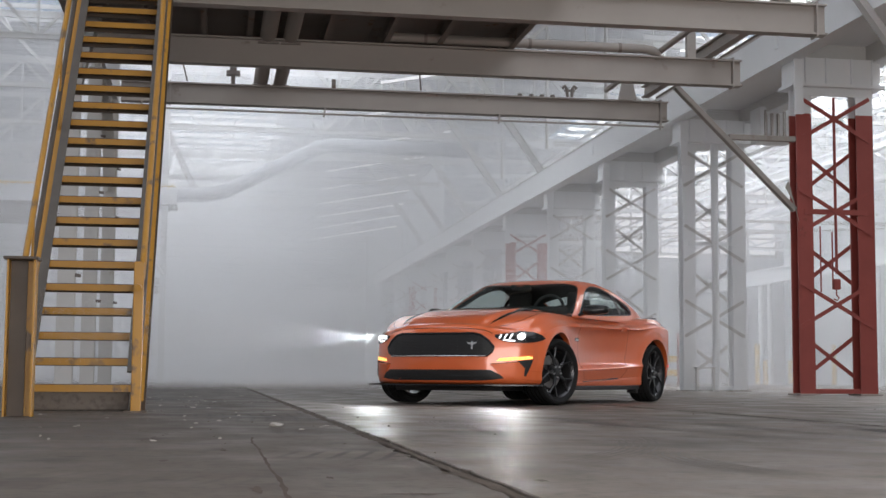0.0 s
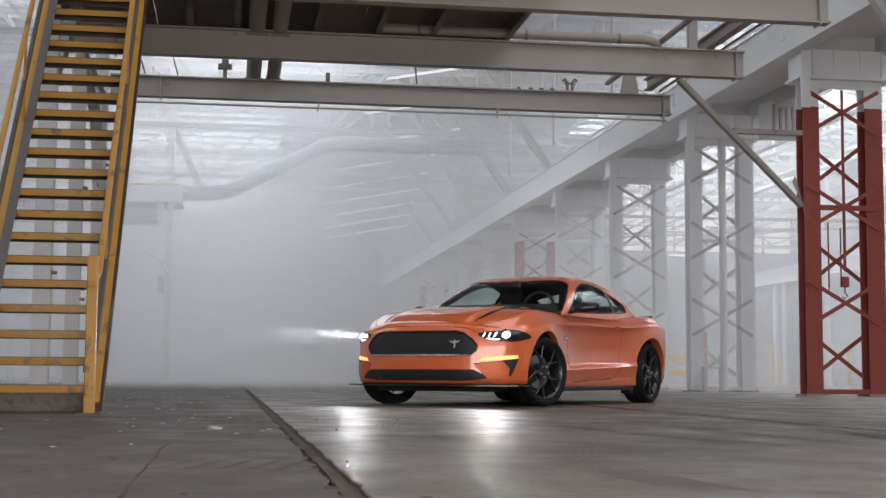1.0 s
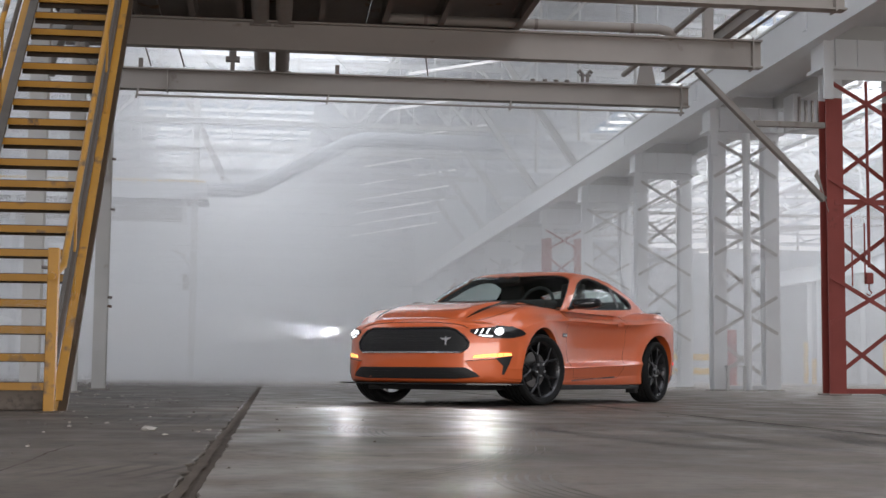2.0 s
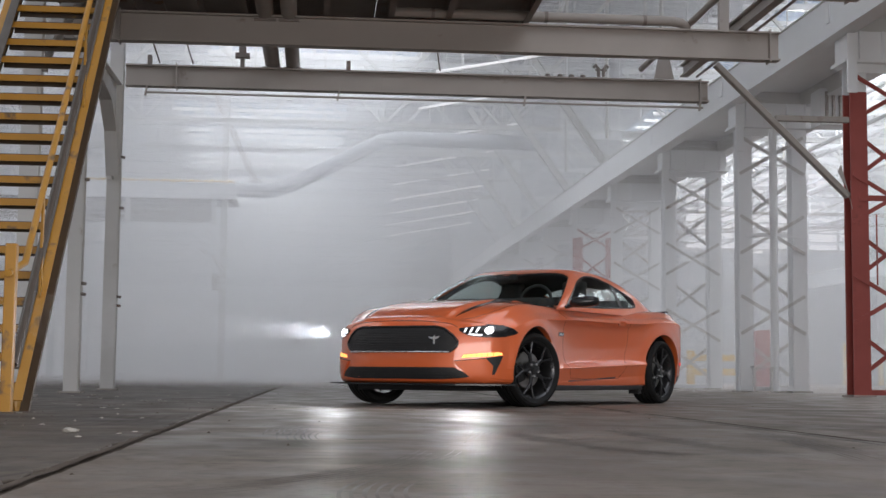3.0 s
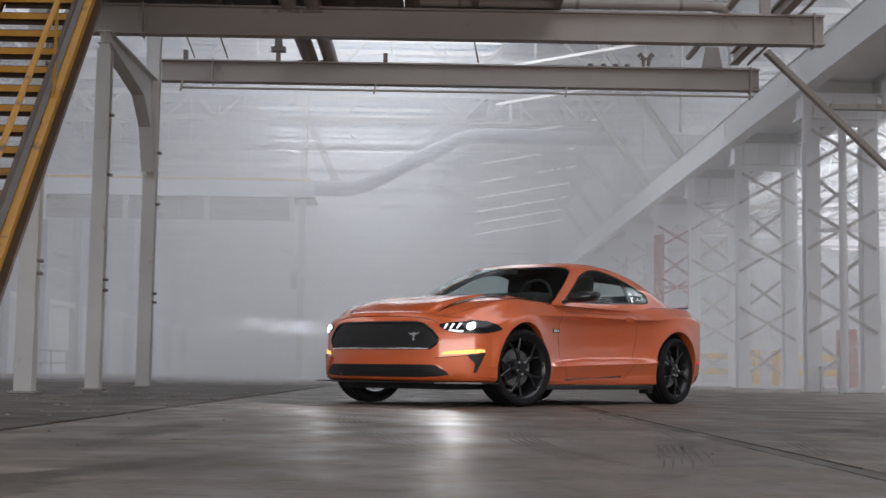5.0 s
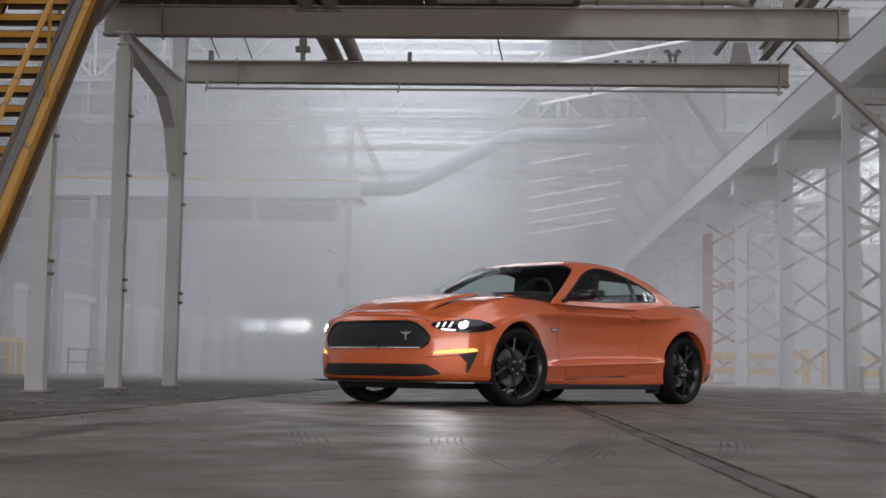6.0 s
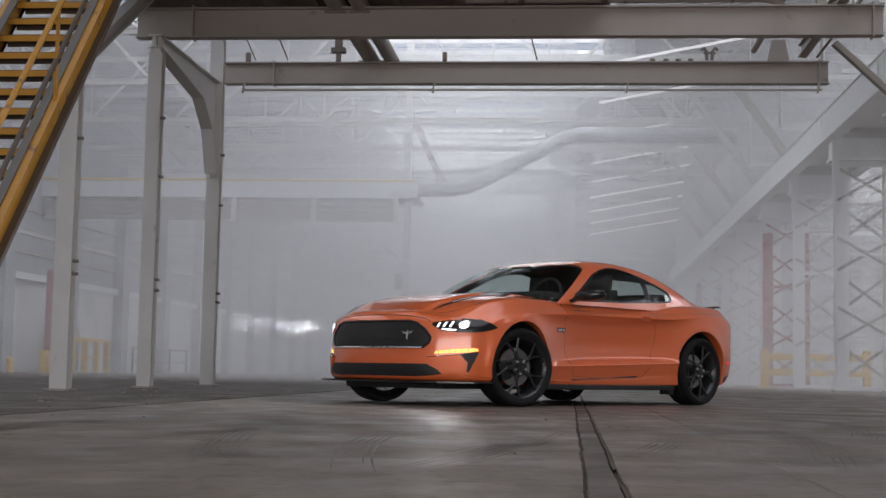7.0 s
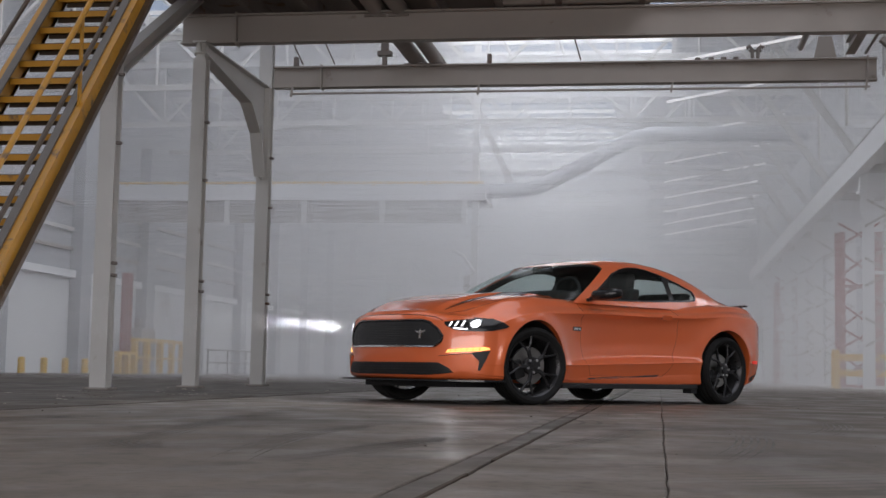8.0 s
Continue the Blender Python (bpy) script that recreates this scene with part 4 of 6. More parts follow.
guard_rail("crash_barrier", "yellow steel crash barrier in front of the columns", 6.72, 10.0, 32.0, 1.25, 2, barrier_yellow, (1.0, 0.5))
guard_rail("crash_barrier", "yellow steel crash barrier by the far columns", 10.9, 13.6, 33.0, 1.25, 2, barrier_yellow, (1.0, 0.5))
cage = thing("yellow_guard_rail", "yellow tubular guard rail by the side wall", "guard rail")
for k, (y, h) in enumerate(((32.68, 0.68), (33.5, 0.68), (34.17, 1.18), (35.41, 1.18), (36.78, 1.18), (38.08, 1.18), (39.25, 1.18))):
    part("post", box(bmesh.new(), -17.98, -17.78, y - 0.12, y + 0.12, 0, h, 0.02), barrier_yellow, cage)
part("rail", box(bmesh.new(), -17.98, -17.80, 34.0, 39.5, 1.18, 1.32, 0.02), barrier_yellow, cage)
part("rail", box(bmesh.new(), -17.98, -17.80, 32.5, 34.1, 0.68, 0.80, 0.02), barrier_yellow, cage)
part("rail", box(bmesh.new(), -17.96, -17.82, 34.2, 39.2, 0.55, 0.63, 0.02), barrier_yellow, cage)
tank = thing("wall_cabinet", "grey steel cabinet by the side wall behind a rail", "cabinet")
part("cabinet_body", box(bmesh.new(), -19.3, -18.5, 36.4, 37.9, 0, 1.75, 0.03), grey_steel, tank)
part("cabinet_cap", box(bmesh.new(), -19.0, -18.8, 36.9, 37.1, 1.75, 2.15, 0.02), deck_steel, tank)
pr = thing("pipe_rail", "thin brown pipe railing by the side wall", "railing")
for z in (0.5, 1.05):
    part("rail", tube(bmesh.new(), (-17.8, 42.2, z), (-17.8, 50.5, z), 0.04, 8), brown_steel, pr)
for k in range(4):
    part("post", tube(bmesh.new(), (-17.8, 42.3 + 2.7 * k, 0), (-17.8, 42.3 + 2.7 * k, 1.05), 0.04, 8), brown_steel, pr)


def bollard(x, y, h, r=0.11):
    b = thing("bollard", "yellow painted round steel bollard", "bollard", "yellow bollards", at=(x, y, 0))
    bm = tube(bmesh.new(), (0, 0, 0), (0, 0, h), r, 14)
    bmesh.ops.create_uvsphere(bm, u_segments=14, v_segments=6, radius=r, matrix=Matrix.Translation((0, 0, h)) @ Matrix.Diagonal((1, 1, 0.45, 1)))
    part("bollard_body", bm, barrier_yellow, b, smooth=40)
    part("bollard_foot", tube(bmesh.new(), (0, 0, 0), (0, 0, 0.02), r * 1.5, 14), grey_steel, b)
    return b


first = bollard(-17.9, 25.16, 0.46, 0.11)
for y in (26.71, 28.29, 29.84):
    copy_thing(first, spot(-17.9, y, 0))
tall = bollard(23.2, 50.0, 2.0, 0.12)
for x, y, s in ((23.7, 50.2, 1.2), (24.95, 50.0, 1.2), (27.2, 49.8, 2.0)):
    if s == 2.0:
        copy_thing(tall, spot(x, y, 0))
    else:
        bollard(x, y, s, 0.12)
rc = thing("red_column", "red painted steel post by the side wall", "post")
part("post_body", i_beam(bmesh.new(), (-18.3, 34.3, 0), (-18.3, 34.3, 3.7), 0.34, 0.3, 0.04, 0.03, up=(0, 1, 0)), red_steel, rc)
part("post_foot", box(bmesh.new(), -18.55, -18.05, 34.05, 34.55, 0, 0.03), grey_steel, rc)
rc = thing("red_column", "red painted steel post in the side bay", "post")
part("post_body", i_beam(bmesh.new(), (12.6, 30.5, 0), (12.6, 30.5, 1.9), 0.6, 0.5, 0.04, 0.03, up=(0, 1, 0)), red_steel, rc)
part("post_foot", box(bmesh.new(), 12.2, 13.0, 30.1, 30.9, 0, 0.03), grey_steel, rc)

# rubble on the floor
for x, y, s in ((-3.42, -7.6, 0.034), (-3.75, -6.6, 0.011), (-3.6, -5.4, 0.010), (-3.30, -8.1, 0.012), (-4.0, -5.6, 0.009), (-3.9, -7.1, 0.010), (-5.0, 3.2, 0.024), (-4.6, 2.4, 0.016)):
    bm = bmesh.new()
    bmesh.ops.create_icosphere(bm, subdivisions=2, radius=1.0)
    for v in bm.verts:
        v.co *= 1 + 0.5 * noise.noise(v.co * 1.3 + Vector((x * 7, y, 0)))
        v.co = Vector((v.co.x * s * 1.3, v.co.y * s, max(v.co.z, -0.3) * s * 0.55 + s * 0.165))
    ob = part("rubble_lump", bm, gravel_white, smooth=60)
    ob.location = UNIT * Vector((x, y, 0))
    tagged(ob, "small pale lump of rubble on the concrete", "rubble", "rubble on the floor")

# cracks in the older slab, and loose grit
rng = random.Random(8)
for x, y, heading, n in ((-4.05, -9.6, 1.45, 22), (-3.5, -8.6, 2.3, 14), (-4.6, -7.4, 0.5, 16), (-3.25, -5.2, 1.9, 20), (-5.0, -5.8, 1.2, 18), (-3.9, -2.4, 0.9, 24)):
    bm, rows = bmesh.new(), []
    a = heading
    for k in range(n):
        w = 0.006 * (0.35 + rng.random()) * (1 - abs(2 * k / n - 1) ** 3)
        rows.append([bm.verts.new((x - w * math.sin(a), y + w * math.cos(a), 0.0012)), bm.verts.new((x + w * math.sin(a), y - w * math.cos(a), 0.0012))])
        a += rng.uniform(-0.5, 0.5) + 0.15 * (heading - a)
        x, y = x + 0.08 * math.cos(a), y + 0.08 * math.sin(a)
    for p, q in zip(rows, rows[1:]):
        bm.faces.new((p[0], p[1], q[1], q[0]))
    part("crack", bm, joint_filler, floor, "dark crack in the concrete")
# a long straight crack, and pits where the surface has broken out
bm, rows = bmesh.new(), []
for q in np.arange(-13.2, -9.0, 0.06):
    x, w = -3.61 + 0.02 * noise.noise(Vector((4.0, q * 1.3, 2))) + 0.008 * noise.noise(Vector((4.0, q * 7, 2))), 0.010 * (0.4 + abs(noise.noise(Vector((9.0, q * 3, 2)))))
    rows.append([bm.verts.new((x - w, q, 0.0012)), bm.verts.new((x + w, q, 0.0012))])
for p, q in zip(rows, rows[1:]):
    bm.faces.new((p[0], p[1], q[1], q[0]))
part("crack", bm, joint_filler, floor, "dark crack in the concrete")
for x, y, sx, sy in ((-3.68, -12.22, 0.022, 0.13), (-3.755, -10.28, 0.016, 0.09), (-3.97, -10.94, 0.022, 0.06), (-3.45, -11.8, 0.014, 0.05), (-3.26, -12.40, 0.10, 0.035), (-3.06, -11.63, 0.03, 0.08), (-2.84, -11.97, 0.022, 0.06), (-4.4, -9.0, 0.03, 0.05), (-2.02, -8.2, 0.05, 0.035)):
    bm = bmesh.new()
    rim = [bm.verts.new((x + sx * math.cos(k * math.tau / 18) * (0.75 + 0.9 * noise.noise(Vector((x * 5, k * 0.7, y)))), y + sy * math.sin(k * math.tau / 18) * (0.75 + 0.9 * noise.noise(Vector((y * 5, k * 0.7, x)))), 0.0014)) for k in range(18)]
    bm.faces.new(rim)
    part("pit", bm, joint_filler, floor, "dark pit broken out of the concrete")
grit_verts, grit_faces = [], []
for k in range(420):
    x, y = rng.uniform(-6.2, -2.7) if k < 320 else rng.uniform(-2.7, 4.0), rng.uniform(-10.5, 9.0)
    s = 0.003 + 0.008 * rng.random() ** 2
    base = len(grit_verts)
    for j in range(5):
        t = j * math.tau / 5 + rng.random()
        r = s * rng.uniform(0.7, 1.4)
        grit_verts.append((UNIT * (x + r * math.cos(t)), UNIT * (y + r * math.sin(t)), 0.0))
    grit_verts.append((UNIT * x, UNIT * y, UNIT * s * rng.uniform(0.5, 1.0)))
    grit_faces += [(base + j, base + (j + 1) % 5, base + 5) for j in range(5)]
chip_verts, chip_faces = [], []
for k in range(70):
    x, y = rng.uniform(-6.0, -3.1), rng.uniform(-9.5, 6.0)
    s, turn, n = 0.005 + 0.020 * rng.random() ** 2.5, rng.uniform(0, math.tau), len(chip_verts)
    for top in (0, 1):
        for j in range(6):
            t = j * math.tau / 6 + turn
            r = s * rng.uniform(0.6, 1.3) * (1 - 0.25 * top)
            chip_verts.append((UNIT * (x + 1.5 * r * math.cos(t)), UNIT * (y + r * math.sin(t)), 0.001 + top * (0.002 + 0.004 * rng.random())))
    chip_faces += [(n + j, n + (j + 1) % 6, n + 6 + (j + 1) % 6, n + 6 + j) for j in range(6)] + [tuple(range(n + 6, n + 12))]
me = bpy.data.meshes.new("chips")
me.from_pydata(chip_verts, [], chip_faces)
me.materials.append(gravel_white)
tagged(new("chips", me), "pale chips of plaster scattered on the rough concrete", "chips", kind="stuff")
me = bpy.data.meshes.new("grit")
me.from_pydata(grit_verts, [], grit_faces)
me.materials.append(joint_filler)
tagged(new("grit", me), "loose dark grit scattered on the concrete floor", "grit", kind="stuff")


# ---- the car: an orange two-door coupe, in metres ----
UNIT = 1.0
from mathutils.bvhtree import BVHTree

car_paint = material("orange_metallic_paint", (0.82, 0.160, 0.043), 0.36, metal=0.0, vary=0.03, scale=2, bump=0.0, fine=900, coat=1.0)
gloss_black = material("gloss_black_trim", (0.012, 0.012, 0.013), 0.22, vary=0.2, scale=6, bump=0)
satin_black = material("satin_black_plastic", (0.014, 0.014, 0.015), 0.5, vary=0.2, scale=9, bump=0.1, fine=200)
tyre_rubber = material("tyre_rubber", (0.012, 0.012, 0.0125), 0.8, vary=0.25, scale=12, bump=0.2, fine=120)
tyre_rubber.node_tree.nodes["Principled BSDF"].inputs["Specular IOR Level"].default_value = 0.25
rim_black = material("satin_black_alloy", (0.06, 0.06, 0.063), 0.30, metal=0.8, vary=0.1, scale=8, bump=0)
rim_lip = material("worn_machined_edge", (0.22, 0.22, 0.23), 0.35, metal=1.0, vary=0.1, scale=8, bump=0)
disc_steel = material("bare_brake_steel", (0.42, 0.41, 0.40), 0.38, metal=1.0, vary=0.15, scale=14, bump=0)
brushed = material("bright_metal", (0.75, 0.75, 0.76), 0.28, metal=1.0, vary=0.1, scale=20, bump=0)
cabin_cloth = material("dark_cabin_cloth", (0.03, 0.03, 0.032), 0.85, vary=0.2, scale=20)
car_glass = clear("tinted_car_glass", (0.88, 0.92, 0.91))
lamp_white = glowing("headlamp_beam", (0.93, 0.97, 1.0), 7.0)
lamp_bar = glowing("running_light", (0.95, 0.98, 1.0), 1.7)
lamp_amber = glowing("amber_lamp", (1.0, 0.50, 0.13), 1.5)
amber_dark = glowing("amber_lamp_rib", (0.75, 0.28, 0.04), 0.5)
lamp_red = glowing("red_marker", (0.9, 0.04, 0.02), 0.5)

# darker copy of the car paint: the shade in the handle recess as colour
recess_orange = material("orange_recess_shade", (0.55, 0.10, 0.025), 0.4, vary=0.03, scale=2, bump=0.0, coat=0.5)
paint_bsdf = car_paint.node_tree.nodes["Principled BSDF"]
paint_bsdf.inputs["Coat IOR"].default_value = 1.55
paint_bsdf.inputs["Coat Roughness"].default_value = 0.09
paint_bsdf.inputs["Metallic"].default_value = 0.15
coupe = thing("car", "orange two-door fastback coupe with black wheels and lit headlamps", "car")


def knots(x, *pairs):
    """A smooth curve through pairs of (x, value)."""
    xs, vs = np.array(pairs, float).T
    m = np.gradient(vs, xs)
    k = int(np.clip(np.searchsorted(xs, x) - 1, 0, len(xs) - 2))
    h = xs[k + 1] - xs[k]
    t = float(np.clip((x - xs[k]) / h, 0, 1))
    return float((2 * t**3 - 3 * t**2 + 1) * vs[k] + (t**3 - 2 * t**2 + t) * h * m[k] + (-2 * t**3 + 3 * t**2) * vs[k + 1] + (t**3 - t**2) * h * m[k + 1])


def spline(points, per):
    """Catmull-Rom through points, per samples in each stretch."""
    p = [np.array(q, float) for q in points]
    p = [2 * p[0] - p[1]] + p + [2 * p[-1] - p[-2]]
    out = []
    for a, b, c, d in zip(p, p[1:], p[2:], p[3:]):
        for k in range(per):
            t = k / per
            out.append(0.5 * (2 * b + (c - a) * t + (2 * a - 5 * b + 4 * c - d) * t * t + (3 * b - a - 3 * c + d) * t**3))
    return out + [p[-2]]


def half_width(x):
    return knots(x, (-2.36, 0.85), (-2.08, 0.915), (-1.8, 0.95), (-1.43, 0.957), (-0.95, 0.935), (-0.4, 0.908), (0.4, 0.905), (0.9, 0.925), (1.27, 0.942), (1.6, 0.942), (1.85, 0.932), (2.06, 0.905))


def crown(x):
    return knots(x, (-2.36, 0.965), (-2.2, 1.015), (-1.9, 1.03), (-1.2, 1.0), (0.4, 0.985), (0.88, 0.995), (1.3, 0.978), (1.65, 0.926), (1.9, 0.866), (2.06, 0.800))


def fender(x):
    return knots(x, (-2.36, 0.91), (-2.05, 0.972), (-1.5, 0.982), (-0.8, 0.945), (0.2, 0.925), (0.9, 0.938), (1.27, 0.938), (1.6, 0.890), (1.85, 0.818), (2.06, 0.742))


def shoulder(x):
    return knots(x, (-2.36, 0.78), (-2.0, 0.845), (-1.43, 0.868), (-0.95, 0.832), (-0.4, 0.820), (0.4, 0.815), (0.9, 0.802), (1.27, 0.792), (1.6, 0.745), (1.85, 0.70), (2.06, 0.655))


def belly(x):
    return knots(x, (-2.36, 0.33), (-1.98, 0.21), (-1.0, 0.180), (1.0, 0.180), (2.06, 0.205))


def sweep(x):
    """How far the flanks trail behind the centre line at the nose, and lead it at the tail."""
    return knots(x, (-2.36, -0.24), (-1.98, -0.06), (-1.6, 0.0), (1.15, 0.0), (1.45, 0.045), (1.7, 0.135), (1.9, 0.24), (2.06, 0.345))


def body_section(x):
    """Half a section, from the keel to the crown: sill, lower crease, hollowed door, shoulder crease, fender top, bulged hood."""
    w, zc, zt, zs, zb = half_width(x), crown(x), fender(x), shoulder(x), belly(x)
    door = knots(x, (-2.4, 0), (-1.25, 0), (-0.78, 1), (0.62, 1), (1.02, 0), (2.3, 0))  # the doors are hollowed
    bulge = knots(x, (-2.4, 0), (0.7, 0), (1.0, 1), (1.8, 1), (2.06, 0.25))  # the hood is raised
    edge = knots(x, (-2.4, 0.46), (0.9, 0.46), (2.06, 0.40))
    low, sill = 0.375 - 0.033 * x, 0.257 - 0.037 * x
    if x > 1.1 or x < -1.1:
        low, sill = 0.375 - 0.033 * math.copysign(1.1, x), 0.257 - 0.037 * math.copysign(1.1, x)
    sill = max(sill, zb + 0.045)
    low = max(low, sill + 0.06)
    d = zc - zt
    return spline([
        (0, zb), (0.80 * w, zb), (w - 0.055, zb + 0.014), (w - 0.036, zb + 0.034), (w - 0.030, sill - 0.008), (w - 0.024 - 0.006 * door, sill + 0.004),
        (w - 0.012 + 0.004 * door, low - 0.016), (w - 0.006 + 0.004 * door, low - 0.002), (w - 0.007 - 0.004 * door, low + 0.012), (w - 0.005 - 0.042 * door, low + 0.060),
        (w - 0.003 - 0.052 * door, low + 0.15), (w - 0.003 - 0.046 * door, zs - 0.17), (w - 0.003 - 0.036 * door, zs - 0.06), (w - 0.002 - 0.014 * door, zs - 0.016),
        (w, zs - 0.003), (w - 0.006, zs + 0.006), (w - 0.034, zs + 0.030), (w - 0.075, zs + 0.45 * (zt - zs)), (w - 0.125, zt - 0.020), (0.81 * w, zt),
        (0.74 * w, zt + 0.14 * d), (0.66 * w, zt + 0.30 * d), (edge + 0.085, zt + (0.58 - 0.10 * bulge) * d), (edge + 0.060, zt + (0.70 - 0.18 * bulge) * d), (edge + 0.022, zt + (0.80 + 0.10 * bulge) * d), (edge - 0.02, zt + (0.88 + 0.09 * bulge) * d), (0.2 * w, zc), (0, zc),
    ], 3)


def body_mesh():
    bm = bmesh.new()
    xs = np.concatenate([np.linspace(-2.34, -1.7, 20), np.linspace(-1.66, 1.2, 72), np.linspace(1.23, 2.06, 30)])
    rings = []

    def ring(x, f=1.0, dx=0.0):
        sec = body_section(x)
        pts = sec + [np.array((-y, z)) for y, z in sec[-2:0:-1]]
        w, s, out = half_width(x), sweep(x), []
        power = 3.0 if x > 0 else 2.4
        for y, z in pts:
            y, z = y * f, 0.5 + (z - 0.5) * f
            lean = 0.10 * (0.55 - z) * (1 if z > 0.55 else 0.4) * max(0.0, (x - 1.8) / 0.3)
            px = x - s * abs(y / w) ** power + dx + lean
            # the wings swell round the wheel arches
            for ax in AXLES:
                r = math.hypot(px - ax, z - 0.342)
                if abs(y) > 0.78 and 0.3 < r < 0.56:
                    y += math.copysign(0.014 * math.exp(-((r - 0.40) / 0.045) ** 2), y)
            out.append(bm.verts.new((px, y, z)))
        return out

    for f, d in ((0.3, -0.09), (0.7, -0.075), (0.9, -0.05), (0.97, -0.025)):
        rings.append(ring(xs[0], f, d))
    rings += [ring(x) for x in xs]
    for f, d in ((0.990, 0.022), (0.972, 0.042), (0.945, 0.058), (0.91, 0.068), (0.86, 0.076), (0.78, 0.083), (0.68, 0.088), (0.56, 0.092), (0.44, 0.095), (0.32, 0.098), (0.2, 0.1), (0.1, 0.1), (0.04, 0.1)):
        rings.append(ring(xs[-1], f, d))
    n = len(rings[0])
    for a, b in zip(rings, rings[1:]):
        for k in range(n):
            bm.faces.new((a[k], a[(k + 1) % n], b[(k + 1) % n], b[k]))
    bm.faces.new(rings[0])
    bm.faces.new(rings[-1])
    bmesh.ops.recalc_face_normals(bm, faces=bm.faces)
    return bm


AXLES, TYRE, TRACK = (1.27, -1.43), 0.334, 0.832
raw = body_mesh()
skin = BVHTree.FromBMesh(raw)

# cut the wheel arches out of the solid body
body = part("body", raw, car_paint, coupe, smooth=38)
cut = bmesh.new()
for ax in AXLES:
    for side in (1, -1):
        r = 0.386
        tube(cut, (ax, side * 0.60, 0.342), (ax, side * 1.2, 0.342), r, 56)
cutter = part("arch_cutter", cut, satin_black)
mod = body.modifiers.new("arches", "BOOLEAN")
mod.operation, mod.solver, mod.object = "DIFFERENCE", "EXACT", cutter
bpy.context.view_layer.update()
carved = bpy.data.meshes.new_from_object(body.evaluated_get(bpy.context.evaluated_depsgraph_get()))
body.modifiers.clear()
body.data = carved
carved.name = "body"
bpy.data.objects.remove(cutter)
carved.polygons.foreach_set("use_smooth", [True] * len(carved.polygons))
carved.set_sharp_from_angle(angle=radians(38))


def cast(view, a, b, side=1):
    """The skin's point and normal where a line of sight meets it: from the front (y, z), a side (x, z), above (x, y) or behind (y, z)."""
    o, d = {"front": ((4, a, b), (-1, 0, 0)), "side": ((a, 3 * side, b), (0, -side, 0)), "top": ((a, b, 3), (0, 0, -1)), "rear": ((-4, a, b), (1, 0, 0))}[view]
    hit, nor, _, _ = skin.ray_cast(Vector(o), Vector(d))
    if view == "front" and (hit is None or hit.x < 1.40):
        # past the corner: lay it on the flank
        hit, nor, _, _ = skin.find_nearest(Vector((1.62, math.copysign(0.95, a), b)))
    return (hit, nor) if hit else (None, None)


def shell(name, outline, view, mat_, parent, lift=0.004, grid=0.03, side=1, label="", thick=0.012, smooth=40.0):
    """A piece that follows the skin: an outline seen from one side, laid on the body and lifted by a few millimetres."""
    bm = bmesh.new()
    bm.faces.new([bm.verts.new((a, b, 0)) for a, b in outline])
    lo, hi = np.min(outline, axis=0), np.max(outline, axis=0)
    for axis in (0, 1):
        c = lo[axis] + grid
        while c < hi[axis]:
            co, no = [0, 0, 0], [0, 0, 0]
            co[axis], no[axis] = c, 1
            bmesh.ops.bisect_plane(bm, geom=bm.verts[:] + bm.edges[:] + bm.faces[:], plane_co=co, plane_no=no)
            c += grid
    inner = {}
    for v in bm.verts:
        hit, nor = cast(view, v.co.x, v.co.y, side)
        if hit is None:
            hit, nor, _, _ = skin.find_nearest(Vector({"front": (2, v.co.x, v.co.y), "side": (v.co.x, side, v.co.y), "top": (v.co.x, v.co.y, 1), "rear": (-2.4, v.co.x, v.co.y)}[view]))
        inner[v] = hit - thick * nor
        v.co = hit + (lift(abs(v.co.x), v.co.y) if callable(lift) else lift) * nor
    edge = [e for e in bm.edges if e.is_boundary]
    made = {}
    for e in edge:
        for v in e.verts:
            if v not in made:
                made[v] = bm.verts.new(inner[v])
    for e in edge:
        a, b = e.verts
        bm.faces.new((a, b, made[b], made[a]))
    return part(name, bm, mat_, parent, label, smooth=smooth)


def mirrored(outline):
    return [(-a, b) for a, b in outline[::-1]]


def seam(name, points, view, side=1, r=0.0011, parent=None, mat_=None):
    """A thin dark line that follows the skin, for shut lines and painted shade."""
    pts = []
    for a, b in spline(points, 8):
        hit, nor = cast(view, a, b, side)
        if hit is not None:
            pts.append(hit + 0.0005 * nor)
    if len(pts) > 2:
        part(name, pipe(bmesh.new(), pts, r, 6), mat_ or gloss_black, parent or body)


# cabin: one smooth shell, cut along the edges of its windows
def spine(x):
    return knots(x, (-2.30, 0.95), (-2.05, 1.03), (-1.8, 1.075), (-1.4, 1.212), (-1.0, 1.318), (-0.6, 1.371), (-0.25, 1.376), (0.0, 1.362), (0.17, 1.325), (0.5, 1.208), (0.95, 1.0), (1.2, 0.89))


def belt_half(x):
    return knots(x, (-2.3, 0.58), (-1.9, 0.66), (-1.5, 0.75), (-1.1, 0.797), (-0.6, 0.815), (0.0, 0.812), (0.55, 0.812), (1.1, 0.805))


def side_y(x, z):
    h = z - 0.925
    return belt_half(x) - 0.44 * h - 0.36 * h * h


def top_z(x, y):
    bow = knots(x, (-2.2, -0.36), (-1.6, -0.32), (-0.8, -0.08), (-0.2, 0.03), (0.2, 0.2), (0.95, 0.36))
    return spine(x + bow * y * y) - 0.05 * y * y


